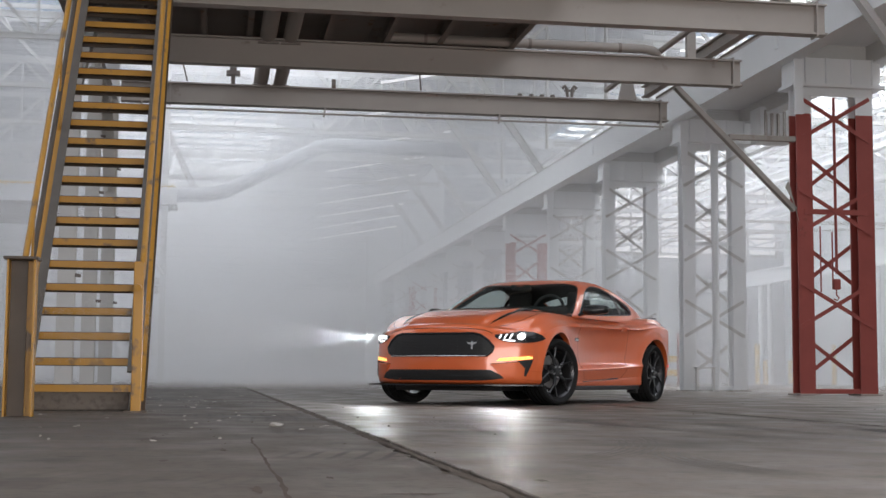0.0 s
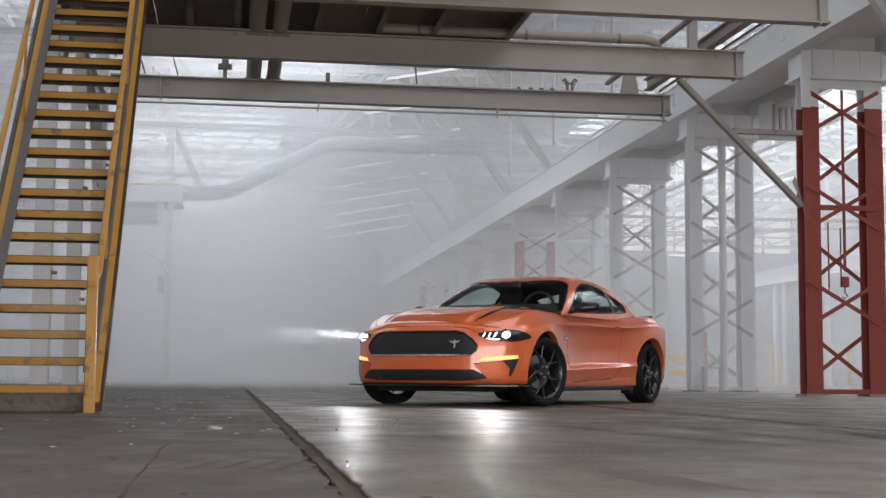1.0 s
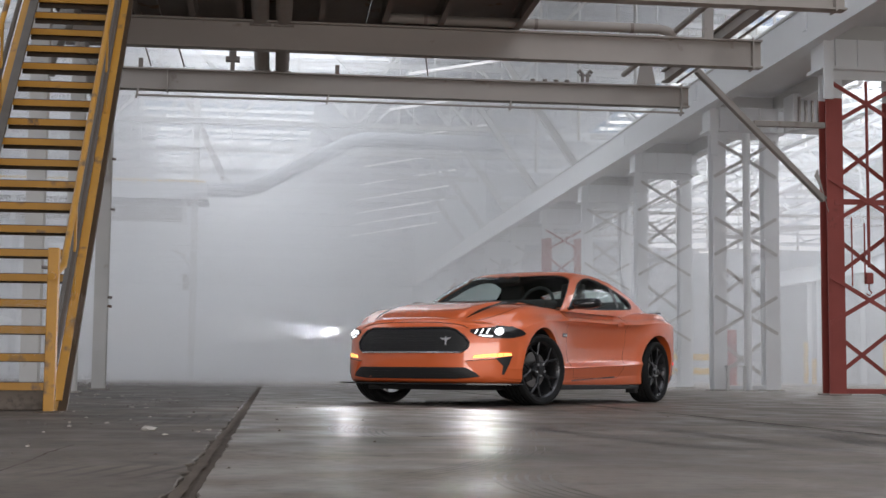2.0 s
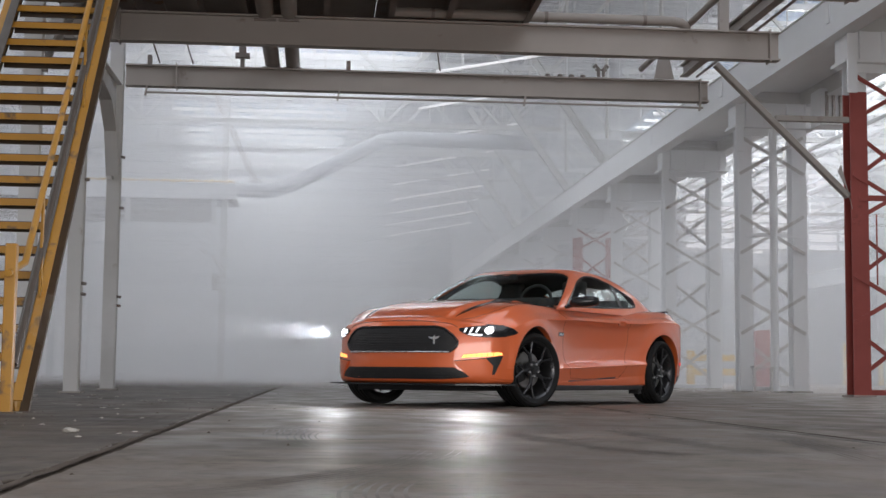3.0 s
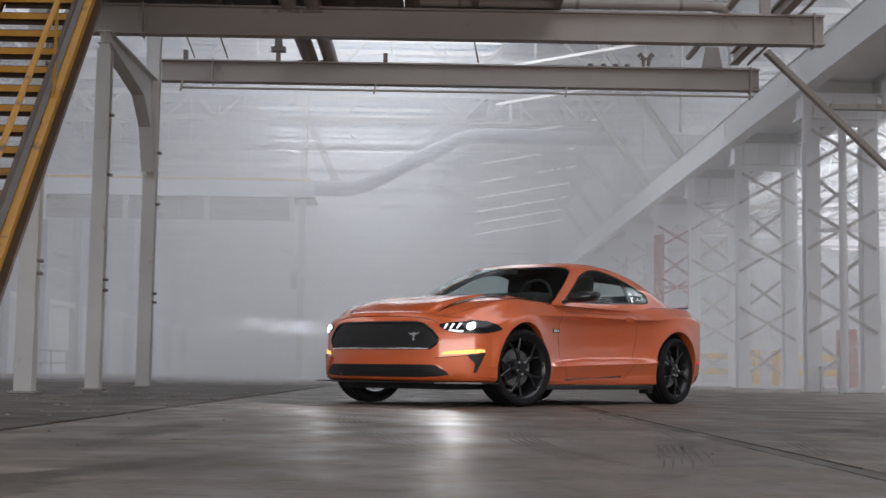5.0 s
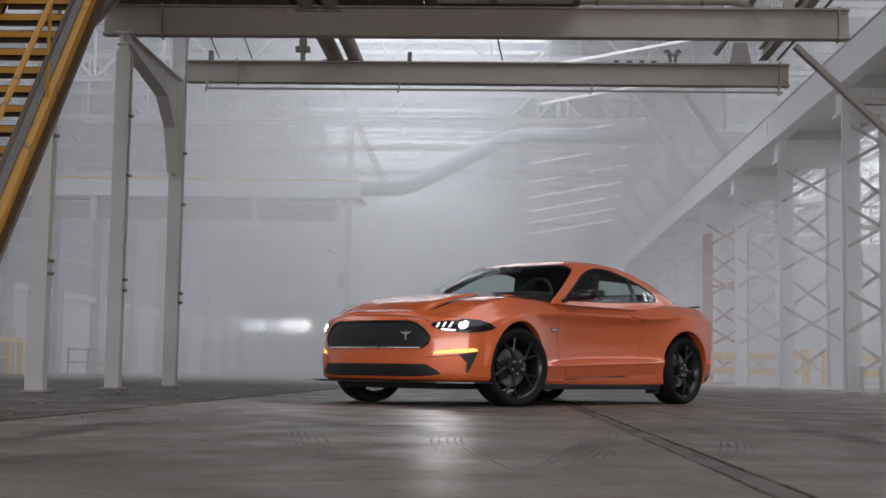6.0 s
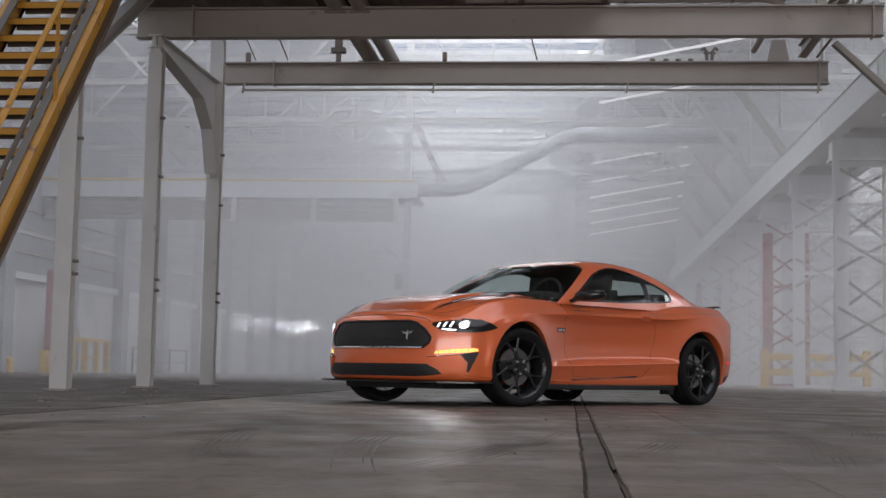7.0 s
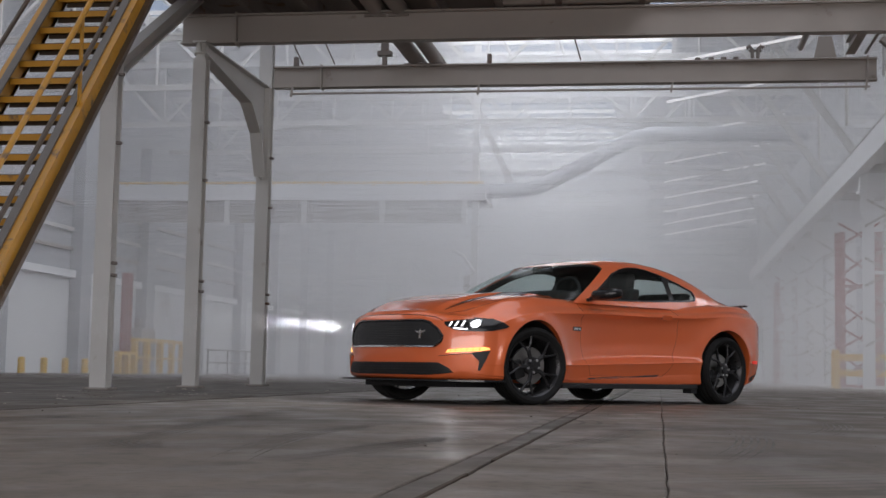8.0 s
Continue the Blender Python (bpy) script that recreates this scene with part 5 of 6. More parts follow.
def cabin_point(x, a):
    """Where a ray at the angle a in the section at x leaves the cabin."""
    lo, hi = 0.0, 1.0
    cy, cz = math.cos(a), math.sin(a)
    for _ in range(20):
        r = (lo + hi) / 2
        y, z = r * cy, 0.86 + r * cz
        f, g = (y - side_y(x, z)) / 0.035, (z - top_z(x, y)) / 0.035
        if math.log(math.exp(min(f, 30)) + math.exp(min(g, 30))) > 0:
            hi = r
        else:
            lo = r
    return (x, lo * cy, 0.86 + lo * cz)


ANGLES = np.concatenate([np.linspace(0.06, 0.62, 14), np.linspace(0.66, math.pi / 2, 15)])


def cabin_half():
    bm = bmesh.new()
    rows = [[bm.verts.new(cabin_point(x, a)) for a in ANGLES] for x in np.concatenate([np.linspace(-2.12, -0.3, 40), np.linspace(-0.26, 1.0, 38)])]
    for p, q in zip(rows, rows[1:]):
        for k in range(len(p) - 1):
            bm.faces.new((p[k], q[k], q[k + 1], p[k + 1]))
    return bm


def edges_of(outline, grow=0.0):
    """The half planes (point, outward normal) round a convex outline in the side view (x, z)."""
    made = []
    n = len(outline)
    for k in range(n):
        (x0, z0), (x1, z1) = outline[k], outline[(k + 1) % n]
        d = math.hypot(x1 - x0, z1 - z0)
        nx, nz = -(z1 - z0) / d, (x1 - x0) / d
        made.append(((x0 + nx * grow, 0, z0 + nz * grow), (nx, 0, nz)))
    return made


def inside(c, planes):
    return all((c - Vector(p)).dot(Vector(n)) < 0 for p, n in planes)


WINDOW = [(x + 0.02, z - 0.003) for x, z in ((0.44, 0.962), (-0.30, 0.979), (-1.03, 1.014), (-1.14, 1.028), (-1.175, 1.055), (-1.165, 1.100), (-1.0, 1.160), (-0.76, 1.236), (-0.56, 1.280), (-0.42, 1.293), (-0.29, 1.285), (-0.16, 1.258), (-0.01, 1.207))]
GLASS = edges_of(WINDOW)
TRIM = edges_of(WINDOW, 0.016)
SCREEN = [((0.66, 0, 0.945), (-0.34, 0, -0.60)), ((0.305, 0, 1.3), (-1, -0.34, 0))]
REAR = [((-1.17, 0, 1.2), (1, 0.35, 0)), ((0, 0.56, 1.2), (-0.06, 1, 0)), ((-1.86, 0, 1.1), (-1, 0, 0))]
PILLAR = [((-0.695, 0, 0.98), (1, 0, 0.16)), ((-0.765, 0, 0.98), (-1, 0, -0.16))]


cabin = cabin_half()
for p, n in GLASS + TRIM + SCREEN + REAR + PILLAR:
    bmesh.ops.bisect_plane(cabin, geom=cabin.verts[:] + cabin.edges[:] + cabin.faces[:], plane_co=p, plane_no=n, dist=1e-5)
cabin.normal_update()
cabin_faces = [([(v.co.copy(), v.normal * (1 if v.normal.z > -0.2 and v.normal.y > -0.2 else -1)) for v in f.verts], f.calc_center_median()) for f in cabin.faces]
cabin.free()


CABIN = -0.045  # moves the cabin back so that its windows fit the camera's view


def cabin_piece(name, mat_, wants, parent, label="", both=True, inset=0.0, depth=0.006):
    """The faces of the cabin that wants(c) picks, as one part for each side or one across."""
    for sides in (((1,), (-1,)) if both else ((1, -1),)):
        out = bmesh.new()
        for layer in (inset, inset + depth):
            for corners, c in cabin_faces:
                if wants(c):
                    for side in sides:
                        vs = [out.verts.new(((co - layer * n).x + CABIN, (co - layer * n).y * side, (co - layer * n).z)) for co, n in corners]
                        out.faces.new(vs if side > 0 else vs[::-1])
        bmesh.ops.remove_doubles(out, verts=out.verts, dist=0.0004)
        part(name, out, mat_, parent, label, smooth=42)


def on_screen(c):
    return inside(c, SCREEN)


def on_rear(c):
    return inside(c, REAR)


def on_side(c):
    return inside(c, TRIM) and not on_screen(c)


cabin_piece("windscreen", car_glass, on_screen, coupe, "tinted windscreen", both=False)
cabin_piece("rear_window", car_glass, on_rear, coupe, "tinted rear window", both=False)
cabin_piece("window_surround", gloss_black, lambda c: on_side(c) and not inside(c, GLASS), body)
cabin_piece("door_window", car_glass, lambda c: inside(c, GLASS) and not inside(c, PILLAR) and c.x > -0.73, coupe, "tinted side window")
cabin_piece("b_pillar", gloss_black, lambda c: inside(c, GLASS) and inside(c, PILLAR), body)
cabin_piece("quarter_window", car_glass, lambda c: inside(c, GLASS) and not inside(c, PILLAR) and c.x < -0.73, coupe, "tinted quarter window")
cabin_piece("roof", car_paint, lambda c: not (on_screen(c) or on_rear(c) or on_side(c)), body, both=False, depth=0.003)
cabin_piece("headliner", cabin_cloth, lambda c: not (on_screen(c) or on_rear(c) or on_side(c)) and c.z > 1.0, body, both=False, inset=0.02, depth=0.003)

# dark cover at belt height, enough for the low camera; dashboard, seats, wheel
bm = bmesh.new()
ring_pts = [(0.62, 0.66), (0.80, 0.45), (0.88, 0.0), (0.80, -0.45), (0.62, -0.66), (0.3, -0.74), (-1.2, -0.72), (-1.75, -0.55), (-1.75, 0.55), (-1.2, 0.72), (0.3, 0.74)]
bm.faces.new([bm.verts.new((x, y, 0)) for x, y in ring_pts])
for c in np.arange(-1.7, 0.86, 0.1):
    bmesh.ops.bisect_plane(bm, geom=bm.verts[:] + bm.edges[:] + bm.faces[:], plane_co=(c, 0, 0), plane_no=(1, 0, 0))
for c in np.arange(-0.7, 0.71, 0.1):
    bmesh.ops.bisect_plane(bm, geom=bm.verts[:] + bm.edges[:] + bm.faces[:], plane_co=(0, c, 0), plane_no=(0, 1, 0))
for v in bm.verts:
    hit, nor = cast("top", v.co.x, v.co.y)
    v.co.z = (hit.z if hit is not None else 0.97) + 0.006
part("cabin_trim", bm, cabin_cloth, body)


def cushion(name, x0, x1, y0, y1, z0, z1, lean, parent):
    bm = box(bmesh.new(), x0, x1, y0, y1, z0, z1)
    bmesh.ops.bevel(bm, geom=bm.edges[:], offset=0.045, segments=4, profile=0.6, affect="EDGES")
    for v in bm.verts:
        v.co.x -= lean * (v.co.z - z0)
    return part(name, bm, cabin_cloth, parent, smooth=60)


for side in (1, -1):
    y = 0.37 * side
    s = cushion("seat_back", -0.46, -0.33, y - 0.24, y + 0.24, 0.90, 1.10, 0.35, body)
    cushion("head_rest", -0.56, -0.45, y - 0.13, y + 0.13, 1.08, 1.26, 0.15, s)
    cushion("rear_seat", -1.22, -1.05, y - 0.28, y + 0.28, 0.97, 1.09, 0.4, body)
cushion("dashboard", 0.42, 0.72, -0.66, 0.66, 0.93, 1.03, 0.4, body)
bm = bmesh.new()
hoop = [(0.30 - 0.05 * math.sin(a), 0.37 + 0.18 * math.cos(a), 1.0 + 0.17 * math.sin(a)) for a in np.linspace(0.0, math.tau, 29)]
part("steering_wheel", pipe(bm, hoop, 0.017, 8), cabin_cloth, body)
part("interior_mirror", box(bmesh.new(), 0.20, 0.24, -0.12, 0.12, 1.235, 1.30, 0.012), cabin_cloth, body)

# front face
grille_shape = [(-0.40, 0.700), (0.40, 0.700), (0.475, 0.682), (0.548, 0.630), (0.598, 0.565), (0.582, 0.522), (0.535, 0.484), (-0.535, 0.484), (-0.582, 0.522), (-0.598, 0.565), (-0.548, 0.630), (-0.475, 0.682)]
grille = shell("grille", grille_shape, "front", satin_black, body, 0.006, grid=0.02, label="black honeycomb grille")
frame_pts = []
for (a, b), (c, d) in zip(grille_shape, grille_shape[1:] + grille_shape[:1]):
    for k in range(6):
        hit, nor = cast("front", a + (c - a) * k / 6, b + (d - b) * k / 6)
        frame_pts.append(hit + 0.006 * nor)
frame_pts.append(frame_pts[0])
part("grille_frame", pipe(bmesh.new(), frame_pts, 0.011, 8), gloss_black, grille, smooth=60)
for k in range(13):
    z = 0.494 + 0.0150 * k
    w = min(0.565, 0.53 + 0.8 * (z - 0.484), 0.41 + 1.3 * (0.700 - z))
    pts = [h + 0.006 * n for h, n in (cast("front", y, z) for y in np.linspace(-w, w, 17)) if h is not None]
    part("grille_bar", pipe(bmesh.new(), pts, 0.0028, 6), satin_black, grille)
pts = [h + 0.018 * n for h, n in (cast("front", y, 0.479) for y in np.linspace(-0.53, 0.53, 17))]
part("grille_lip", pipe(bmesh.new(), pts, 0.005, 6), brushed, grille, "thin bright lip")
emblem = [(y + 0.10, z - 0.008) for y, z in ((0.24, 0.622), (0.27, 0.616), (0.288, 0.618), (0.298, 0.636), (0.308, 0.618), (0.345, 0.626), (0.33, 0.606), (0.308, 0.596), (0.306, 0.555), (0.292, 0.555), (0.290, 0.596), (0.26, 0.604))]
shell("emblem", emblem, "front", brushed, grille, 0.014, grid=0.05, label="small bright metal emblem")
shell("lower_intake", [(-0.57, 0.347), (0.57, 0.347), (0.71, 0.268), (0.60, 0.252), (0.48, 0.243), (-0.48, 0.243), (-0.60, 0.252), (-0.71, 0.268)], "front", satin_black, body, 0.003, label="black lower air intake")
for k in range(4):
    z = 0.266 + 0.023 * k
    pts = [h + 0.006 * n for h, n in (cast("front", y, z) for y in np.linspace(-0.56, 0.56, 15))]
    part("intake_bar", pipe(bmesh.new(), pts, 0.0018, 6), satin_black, body)
for side in (1, -1):
    s = (lambda o: [(y - 0.008, z) for y, z in o]) if side > 0 else (lambda o: mirrored([(y - 0.008, z) for y, z in o]))
    lamp = shell("headlight", s([(0.605, 0.668), (0.607, 0.688), (0.70, 0.704), (0.80, 0.716), (0.872, 0.720), (0.872, 0.611), (0.76, 0.611), (0.69, 0.620), (0.635, 0.646)]), "front", gloss_black, coupe, 0.006, grid=0.015, label="slim headlight with three light bars")
    shell("headlight_corner", [(1.86, 0.722), (1.79, 0.722), (1.72, 0.714), (1.655, 0.688), (1.61, 0.655), (1.66, 0.636), (1.75, 0.617), (1.86, 0.609)], "side", gloss_black, lamp, 0.008, grid=0.02, side=side)
    for k in range(3):
        a = 0.640 + 0.042 * k
        shell("light_bar", s([(a, 0.652), (a + 0.014, 0.688 + 0.003 * k), (a + 0.027, 0.691 + 0.003 * k), (a + 0.013, 0.652)]), "front", lamp_bar, lamp, 0.010, grid=0.02, label="lit white running light")
    shell("low_light_bar", s([(0.672, 0.634), (0.684, 0.640), (0.775, 0.634), (0.768, 0.622), (0.715, 0.624)]), "front", lamp_bar, lamp, 0.010, grid=0.02)
    disc = [(0.812 + 0.024 * math.cos(q), 0.668 + 0.026 * math.sin(q)) for q in np.linspace(0, math.tau, 17)[:-1]]
    shell("projector", s(disc), "front", lamp_white, lamp, 0.012, grid=0.02, label="glaring white headlamp")
    ringp = [h + 0.014 * n for h, n in (cast("front", side * (0.804 + 0.029 * math.cos(q)), 0.668 + 0.031 * math.sin(q)) for q in np.linspace(0, math.tau, 21)) if h is not None]
    part("projector_ring", pipe(bmesh.new(), ringp, 0.004, 6), brushed, lamp)
    amber = shell("turn_signal", s([(0.632, 0.430), (0.648, 0.456), (0.76, 0.470), (0.888, 0.482), (0.893, 0.458), (0.85, 0.446)]), "front", lamp_amber, coupe, 0.006, grid=0.02, label="lit amber turn signal")
    shell("bumper_vent", s([(0.80, 0.432), (0.894, 0.450), (0.878, 0.375), (0.850, 0.285), (0.838, 0.285), (0.846, 0.36)]), "front", satin_black, body, 0.010, grid=0.02, label="black bumper vent")
    shell("bumper_facet", s([(0.575, 0.398), (0.80, 0.424), (0.848, 0.36), (0.838, 0.28), (0.80, 0.222), (0.73, 0.222)]), "front", car_paint, body, lambda y, z: 0.002 + 0.09 * max(0.0, z - 0.222) * max(0.0, min(1.0, (0.86 - y) / 0.1)), grid=0.03)
    # black line drawn for the shadow below the turn signal
    seam("bumper_crease", [(side * 0.57, 0.402), (side * 0.68, 0.414), (side * 0.80, 0.428)], "front", side, 0.004)
    for k in range(6):
        a = 0.665 + 0.036 * k
        shell("signal_rib", s([(a, 0.436 + 0.06 * (a - 0.65)), (a, 0.456 + 0.11 * (a - 0.65)), (a + 0.004, 0.456 + 0.11 * (a - 0.65)), (a + 0.004, 0.436 + 0.06 * (a - 0.65))]), "front", amber_dark, amber, 0.008, grid=0.02)
    stripe = [(1.94, 0.498), (1.80, 0.512), (1.60, 0.512), (1.35, 0.490), (1.10, 0.455), (0.95, 0.425), (0.95, 0.50), (1.10, 0.525), (1.35, 0.552), (1.60, 0.562), (1.78, 0.545)]
    shell("hood_stripe", [(x, side * y) for x, y in stripe], "top", gloss_black, body, 0.004, grid=0.05, label="gloss black hood stripe")
    # doors, shut lines, handles, badges, mirrors
    seam("door_seam", [(0.60, 0.93), (0.625, 0.80), (0.615, 0.55), (0.55, 0.33), (0.51, 0.262)], "side", side)
    seam("door_seam", [(-0.70, 0.92), (-0.735, 0.80), (-0.735, 0.60), (-0.62, 0.36), (-0.50, 0.262)], "side", side)
    seam("door_seam", [(0.51, 0.262), (0.1, 0.256), (-0.50, 0.262)], "side", side)
    seam("belt_seam", [(0.62, 0.925), (0.2, 0.912), (-0.3, 0.912), (-0.8, 0.925)], "side", side, 0.004)
    seam("hood_seam", [(0.92, side * 0.78), (1.3, side * 0.785), (1.62, side * 0.76), (1.84, side * 0.66), (1.95, side * 0.56)], "top", side, 0.0018)
    handle = shell("door_handle", [(-0.625, 0.815), (-0.60, 0.826), (-0.49, 0.828), (-0.46, 0.818), (-0.49, 0.808), (-0.60, 0.806)], "side", car_paint, coupe, 0.016, grid=0.03, side=side)
    shell("handle_recess", [(-0.545 + 0.062 * math.cos(q), 0.818 + 0.026 * math.sin(q)) for q in np.linspace(0, math.tau, 19)[:-1]], "side", recess_orange, handle, 0.002, grid=0.03, side=side)
    badge = shell("fender_badge", [(0.62, 0.655), (0.62, 0.690), (0.745, 0.690), (0.745, 0.655)], "side", gloss_black, coupe, 0.005, grid=0.03, side=side, label="small dark badge with bright bars")
    for k, (a, b) in enumerate(((0.63, 0.66), (0.67, 0.70), (0.71, 0.735))):
        shell("badge_bar", [(a, 0.662), (a, 0.683), (b, 0.683), (b, 0.662)], "side", brushed, badge, 0.008, grid=0.03, side=side)
    mirror = part("door_mirror", bmesh.new(), gloss_black, coupe, "black door mirror")
    bm = bmesh.new()
    bmesh.ops.create_uvsphere(bm, u_segments=20, v_segments=12, radius=1.0)
    for v in bm.verts:
        c = v.co
        c.x, c.y, c.z = (math.copysign(abs(q) ** 0.72, q) for q in c)
        v.co = Vector((0.40 + 0.075 * c.x - 0.05 * c.y, side * (0.975 + 0.125 * c.y), 0.992 + 0.052 * c.z + 0.012 * c.y))
    bm.to_mesh(mirror.data)
    bm.free()
    mirror.data.polygons.foreach_set("use_smooth", [True] * len(mirror.data.polygons))
    part("mirror_arm", bar(bmesh.new(), (0.46, side * 0.78, 0.935), (0.43, side * 0.93, 0.970), 0.07, 0.03, bevel=0.008), gloss_black, mirror)
    part("side_skirt", box(bmesh.new(), -1.03, 0.90, side * 0.858 - 0.045, side * 0.858 + 0.045, 0.145, 0.192, 0.010), satin_black, body, "black side skirt")
    # flat black strip gives the sill crease its dark shade
    shell("sill_slot", [(0.56, 0.228), (0.52, 0.240), (0.0, 0.258), (-0.46, 0.279), (-0.43, 0.262), (0.0, 0.244), (0.50, 0.226)], "side", satin_black, body, 0.001, grid=0.06, side=side, label="thin dark strip in place of the shaded sill groove")
    shell("side_marker", [(-2.01, 0.408), (-2.01, 0.436), (-1.89, 0.436), (-1.89, 0.411)], "side", lamp_red, coupe, 0.005, grid=0.03, side=side, label="small red side marker lamp")
    shell("rear_corner_trim", [(-2.30, 0.34), (-2.34, 0.42), (-2.12, 0.33), (-1.86, 0.27), (-1.84, 0.23), (-2.05, 0.24)], "side", satin_black, body, 0.004, grid=0.05, side=side)
seam("hood_edge_seam", [(-0.58, 0.700), (-0.50, 0.730), (-0.3, 0.750), (0, 0.757), (0.3, 0.750), (0.50, 0.730), (0.58, 0.700)], "front", 1, 0.003)

# splitter under the nose, spoiler on the tail
def plan_edge(w, reach, tail=0.0):
    return [(2.13 + reach - 0.33 * abs(y / 0.93) ** 3.0, y) for y in np.linspace(-w, w, 25)]


front_edge = plan_edge(0.94, 0.095)
part("splitter", extruded(bmesh.new(), front_edge + [(1.64, 0.94), (1.64, -0.94)], pose(0, 0, 0.190), 0.015), gloss_black, body, "black front splitter")
bm = bmesh.new()
wing = [(-2.06 - 0.12 * (1 - abs(y / 0.70) ** 2), y) for y in np.linspace(-0.70, 0.70, 21)]
edge_back = [(x - 0.072, y) for x, y in wing]
extruded(bm, wing + edge_back[::-1], pose(0, 0, 0.996), 0.016)
part("spoiler", bm, gloss_black, body, "black tail spoiler")
for y in (-0.6, 0, 0.6):
    part("spoiler_foot", box(bmesh.new(), -2.14 - 0.08 * (y == 0), -2.09 - 0.08 * (y == 0), y - 0.03, y + 0.03, 0.93, 0.998), gloss_black, body)


def ring_of(bm, profile, n):
    """A body of revolution about the y axis; profile: (radius, y)."""
    rings = [[bm.verts.new((r * math.cos(a), y, r * math.sin(a))) for a in (k * math.tau / n for k in range(n))] for r, y in profile]
    for a, b in zip(rings, rings[1:]):
        for k in range(n):
            bm.faces.new((a[k], a[(k + 1) % n], b[(k + 1) % n], b[k]))


def wheel(x, side, turn):
    w = new("wheel")
    steer = radians(-13) if x > 0 else 0.0
    w.parent, w.location, w.rotation_euler = coupe, (x, side * TRACK, TYRE), (0, radians(turn), steer + (0 if side > 0 else math.pi))
    bm = bmesh.new()
    ring_of(bm, [(0.262, -0.11), (0.30, -0.128), (0.320, -0.122), (0.331, -0.10), (0.334, -0.05), (0.334, 0.05), (0.331, 0.10), (0.320, 0.122), (0.30, 0.130), (0.275, 0.120), (0.262, 0.105)], 56)
    part("tyre", bm, tyre_rubber, w, smooth=35)
    for k in range(4):
        y = -0.075 + 0.05 * k
        bm = bmesh.new()
        ring_of(bm, [(0.3345, y - 0.006), (0.3348, y), (0.3345, y + 0.006)], 56)
        part("tread_groove", bm, gloss_black, w)
    rim = bmesh.new()
    ring_of(rim, [(0.266, -0.11), (0.235, -0.09), (0.232, 0.06), (0.252, 0.098), (0.270, 0.112), (0.268, 0.104), (0.246, 0.092)], 56)
    rim_ob = part("rim", rim, rim_black, w, smooth=40)
    bm = bmesh.new()
    bmesh.ops.create_cone(bm, cap_ends=True, segments=32, radius1=0.165, radius2=0.165, depth=0.025, matrix=Matrix.Translation((0, 0.0, 0)) @ Matrix.Rotation(radians(90), 4, "X"))
    part("brake_disc", bm, disc_steel, w, "bare metal brake disc")
    part("brake_caliper", box(bmesh.new(), 0.07, 0.17, -0.04, 0.045, -0.07, 0.09, 0.015), satin_black, w)
    for k in range(5):
        a = math.tau * k / 5 + 0.31
        at = lambda r, d, y: Vector((r * math.cos(a + d), y, r * math.sin(a + d)))
        bm = bar(bmesh.new(), at(0.045, 0, 0.080), at(0.150, 0, 0.089), 0.036, 0.024, (0, 1, 0), bevel=0.006)
        for d in (-0.27, 0.27):
            bar(bm, at(0.135, math.copysign(0.045, d), 0.088), at(0.256, d, 0.094), 0.019, 0.022, (0, 1, 0), bevel=0.005)
        part("spoke", bm, rim_black, rim_ob, "forked black spoke")
    bm = bmesh.new()
    ring_of(bm, [(0.266, 0.108), (0.271, 0.114), (0.274, 0.111), (0.270, 0.104)], 56)
    part("rim_lip", bm, rim_lip, rim_ob, "thin bright machined rim edge", smooth=50)
    bm = bmesh.new()
    ring_of(bm, [(0.080, 0.05), (0.078, 0.086), (0.066, 0.092), (0.036, 0.090), (0.034, 0.099), (0.0005, 0.101)], 28)
    part("hub", bm, rim_black, rim_ob, smooth=40)
    for k in range(5):
        a = math.tau * k / 5
        bm = tube(bmesh.new(), (0.056 * math.cos(a), 0.085, 0.056 * math.sin(a)), (0.056 * math.cos(a), 0.106, 0.056 * math.sin(a)), 0.0115, 8)
        part("lug_nut", bm, brushed, rim_ob)
    return w


for x in AXLES:
    for side in (1, -1):
        wheel(x, side, 20 if x > 0 else 47)
        bm = bmesh.new()
        for r in (0.383,):
            ringv = []
            for yy in (0.606, 0.89):
                ringv.append([bm.verts.new((x + r * math.cos(a), side * yy, 0.342 + r * math.sin(a))) for a in np.linspace(-0.35, math.pi + 0.35, 33)])
            for a, b, c, d in zip(ringv[0], ringv[0][1:], ringv[1][1:], ringv[1]):
                bm.faces.new((a, b, c, d))
            bm.faces.new(ringv[0])
        part("arch_liner", bm, satin_black, body, "black wheel arch liner")
part("floor_pan", box(bmesh.new(), -2.1, 1.9, -0.6, 0.6, 0.14, 0.19, 0.01), satin_black, body)
part("mud_flap", box(bmesh.new(), -1.03, -0.95, 0.78, 0.89, 0.105, 0.16, 0.006), satin_black, body)
LENS = cast("front", 0.81, 0.668)[0].x + 0.015
for side in (1, -1):
    beam = bpy.data.lights.new("headlamp_beam", "SPOT")
    beam.energy, beam.spot_size, beam.spot_blend, beam.shadow_soft_size, beam.color = 75, radians(100), 1.0, 0.07, (0.93, 0.97, 1.0)
    beam_ob = new("headlamp_beam", beam)
    # the projector's narrow, nearly parallel bundle
    core = bpy.data.lights.new("headlamp_core", "AREA")
    core.shape, core.size, core.spread, core.energy, core.color = "DISK", 0.08, radians(6), 0.17, (0.90, 0.96, 1.0)
    core_ob = new("headlamp_core", core)
    core_ob.parent, core_ob.matrix_local = coupe, look((LENS, side * 0.81, 0.67), (8.0, side * 0.83, 0.62))
    beam_ob.parent, beam_ob.matrix_local = coupe, look((2.06, side * 0.76, 0.66), (8.0, side * 0.9, 0.30))
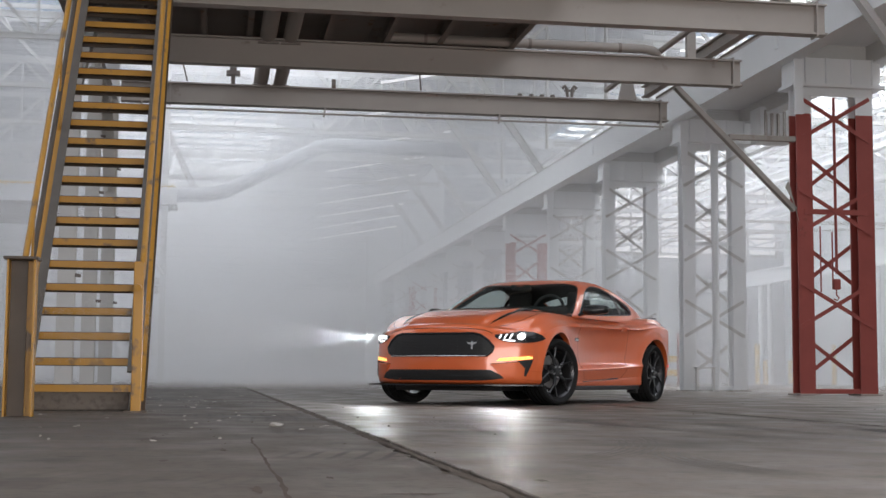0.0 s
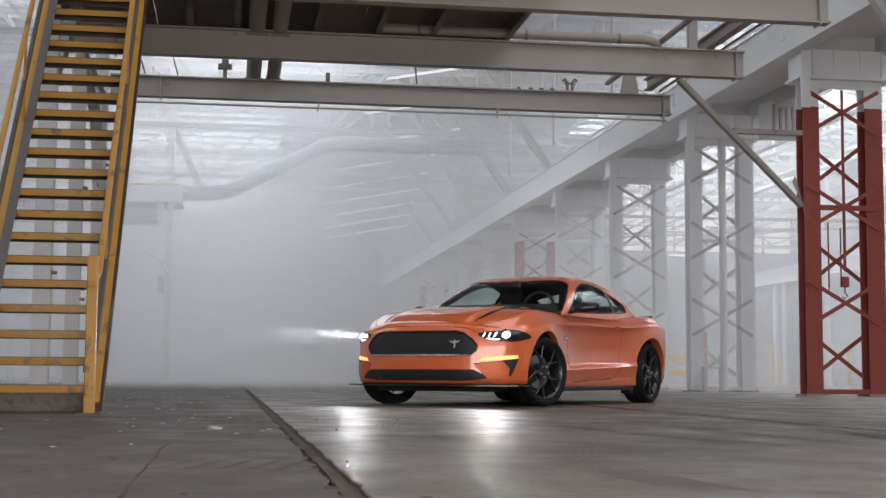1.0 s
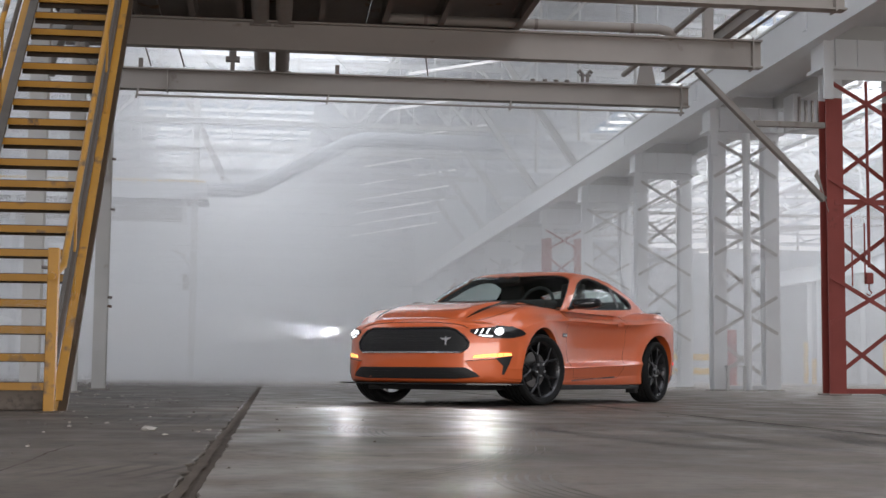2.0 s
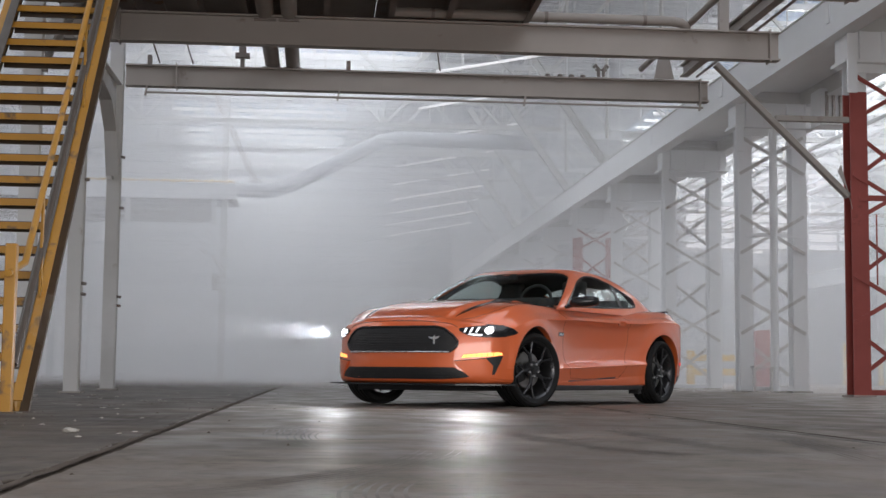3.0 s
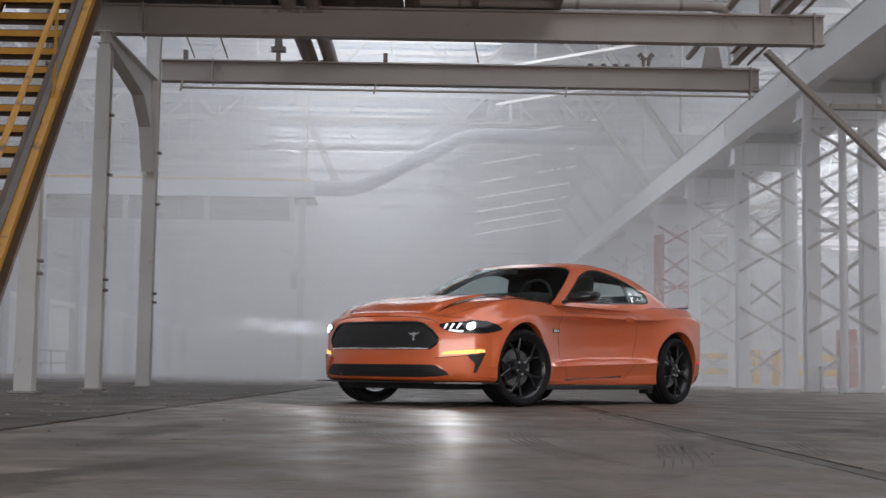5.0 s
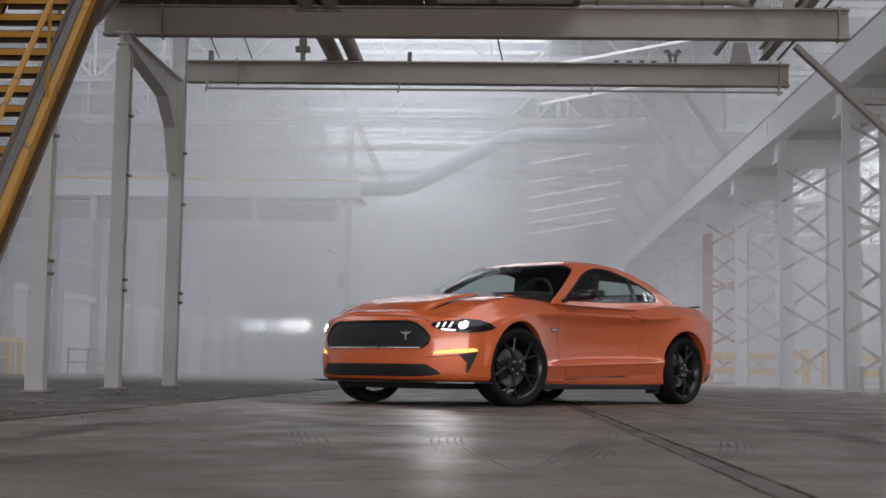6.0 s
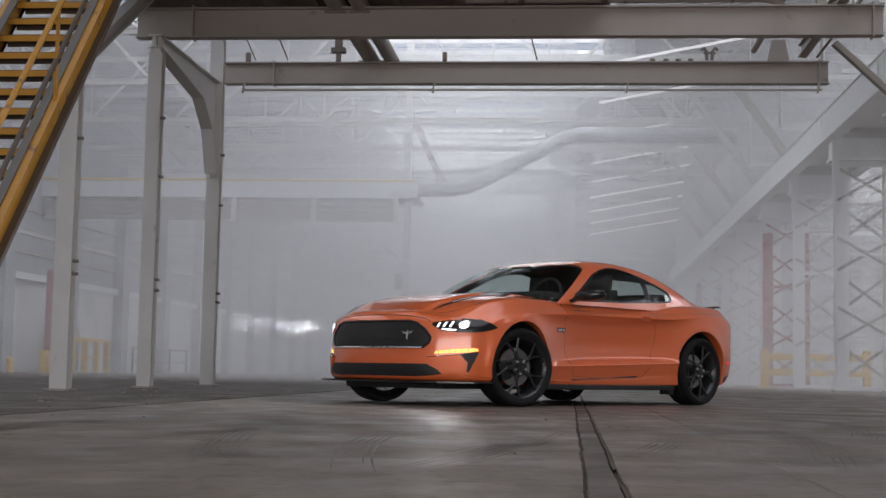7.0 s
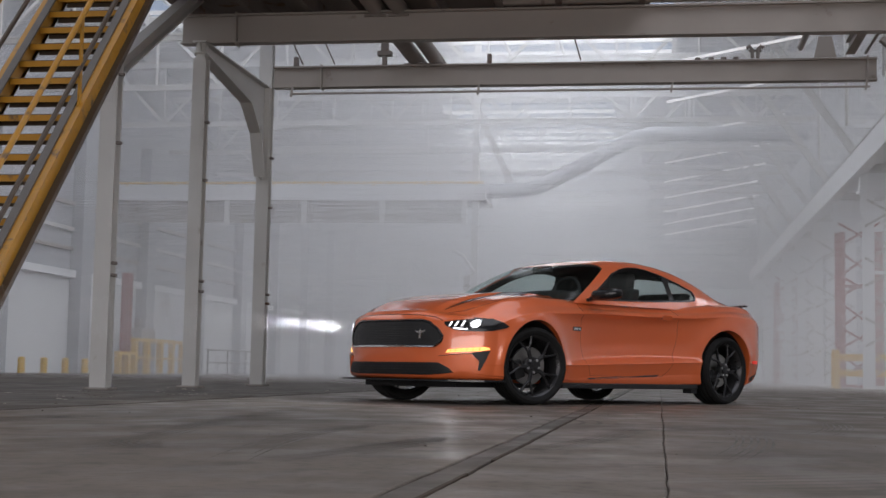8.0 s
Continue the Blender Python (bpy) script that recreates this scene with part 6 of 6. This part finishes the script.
coupe.matrix_world = pose(0.031, 0.538, 0, 0, 0, -128.7) @ Matrix.Scale(1.007, 4)
UNIT = 0.92


# ---- thin smoke ----
# Haze in the far half of the hall, imitated by layers of hair-thin opaque strips.
def smoke(layers, pitch):
    verts, faces = [], []
    rng = random.Random(5)
    for y, cover, x0, x1 in layers:
        z = 0.02 + pitch * rng.random()
        while z < ROOF - 0.3:
            h = pitch * cover
            k = len(verts)
            dy = 0.3 * rng.random()
            verts += [(UNIT * x, UNIT * (y + dy), UNIT * q) for x, q in ((x0, z), (x1, z), (x1, z + h), (x0, z + h))]
            faces.append((k, k + 1, k + 2, k + 3))
            z += pitch
    me = bpy.data.meshes.new("smoke")
    me.from_pydata(verts, [], faces)
    me.materials.append(mist)
    return tagged(new("smoke", me), "sheets of thin white strips standing in for smoke in the far hall", "smoke", kind="stuff")


LAYERS = ((10.3, 0.09), (12.5, 0.10), (14.2, 0.10), (16.2, 0.12), (18.6, 0.13), (20.6, 0.14), (23.0, 0.17), (25.0, 0.16), (27.0, 0.18), (29.2, 0.18), (31.2, 0.18), (33.4, 0.18), (35.6, 0.18), (37.2, 0.16), (40.2, 0.18), (43.5, 0.18), (46.5, 0.16), (50.0, 0.17), (53.0, 0.16), (56.2, 0.16), (59.3, 0.2), (65.0, 0.2), (71.0, 0.2), (78.0, 0.2), (85.0, 0.2))
# share of cover for each lane across the hall, set to fit the camera's view
SPREAD = ((LEFT, -12.5, 0.42), (-12.5, -9.0, 0.66), (-9.0, 0.5, 0.92), (0.5, 5.5, 0.56), (5.5, 9.3, 0.72), (9.3, RIGHT, 0.45))
smoke([(y, cover * share, x0, min(x1, RIGHT if y < FAR else 8.8)) for y, cover in LAYERS for x0, x1, share in SPREAD if (x0 < 8.0 or y < FAR) and (y > 15 or y == 12.5 or x0 > 5)], 0.0055)

# discs of hair-thin strips that imitate one lamp's beam and the other's glare
verts, faces = [], []
rng = random.Random(12)


def beam_disc(side, reach, radius, cover, pitch=0.003):
    """A round disc of thin strips, square to a headlamp's axis, that shows its glow."""
    at = coupe.matrix_world @ Vector((LENS + reach, side * (0.81 + 0.0034 * reach), 0.67 - 0.0084 * reach))
    across = coupe.matrix_world.to_3x3() @ Vector((0, 1, 0))
    z = -radius + pitch * rng.random()
    while z < radius:
        half, k = math.sqrt(radius * radius - z * z), len(verts)
        verts.extend(tuple(at + s * half * across + Vector((0, 0, q))) for s, q in ((-1, z), (1, z), (1, z + pitch * cover), (-1, z + pitch * cover)))
        faces.append((k, k + 1, k + 2, k + 3))
        z += pitch


reach = 0.01
while reach < 5.0:
    spread = 0.05 + 0.05 * reach
    beam_disc(-1, reach, spread, min(0.015 + 0.020 * reach, 0.06) * min(1.0, (5.2 - reach) / 2.4))
    reach += 0.75 * spread
for reach in (0.04, 0.09):
    beam_disc(1, reach, 0.10, 0.012)
me = bpy.data.meshes.new("smoke")
me.from_pydata(verts, [], faces)
me.materials.append(mist)
tagged(new("smoke", me), "discs of thin white strips standing in for headlamp beam and glare", "smoke", kind="stuff")
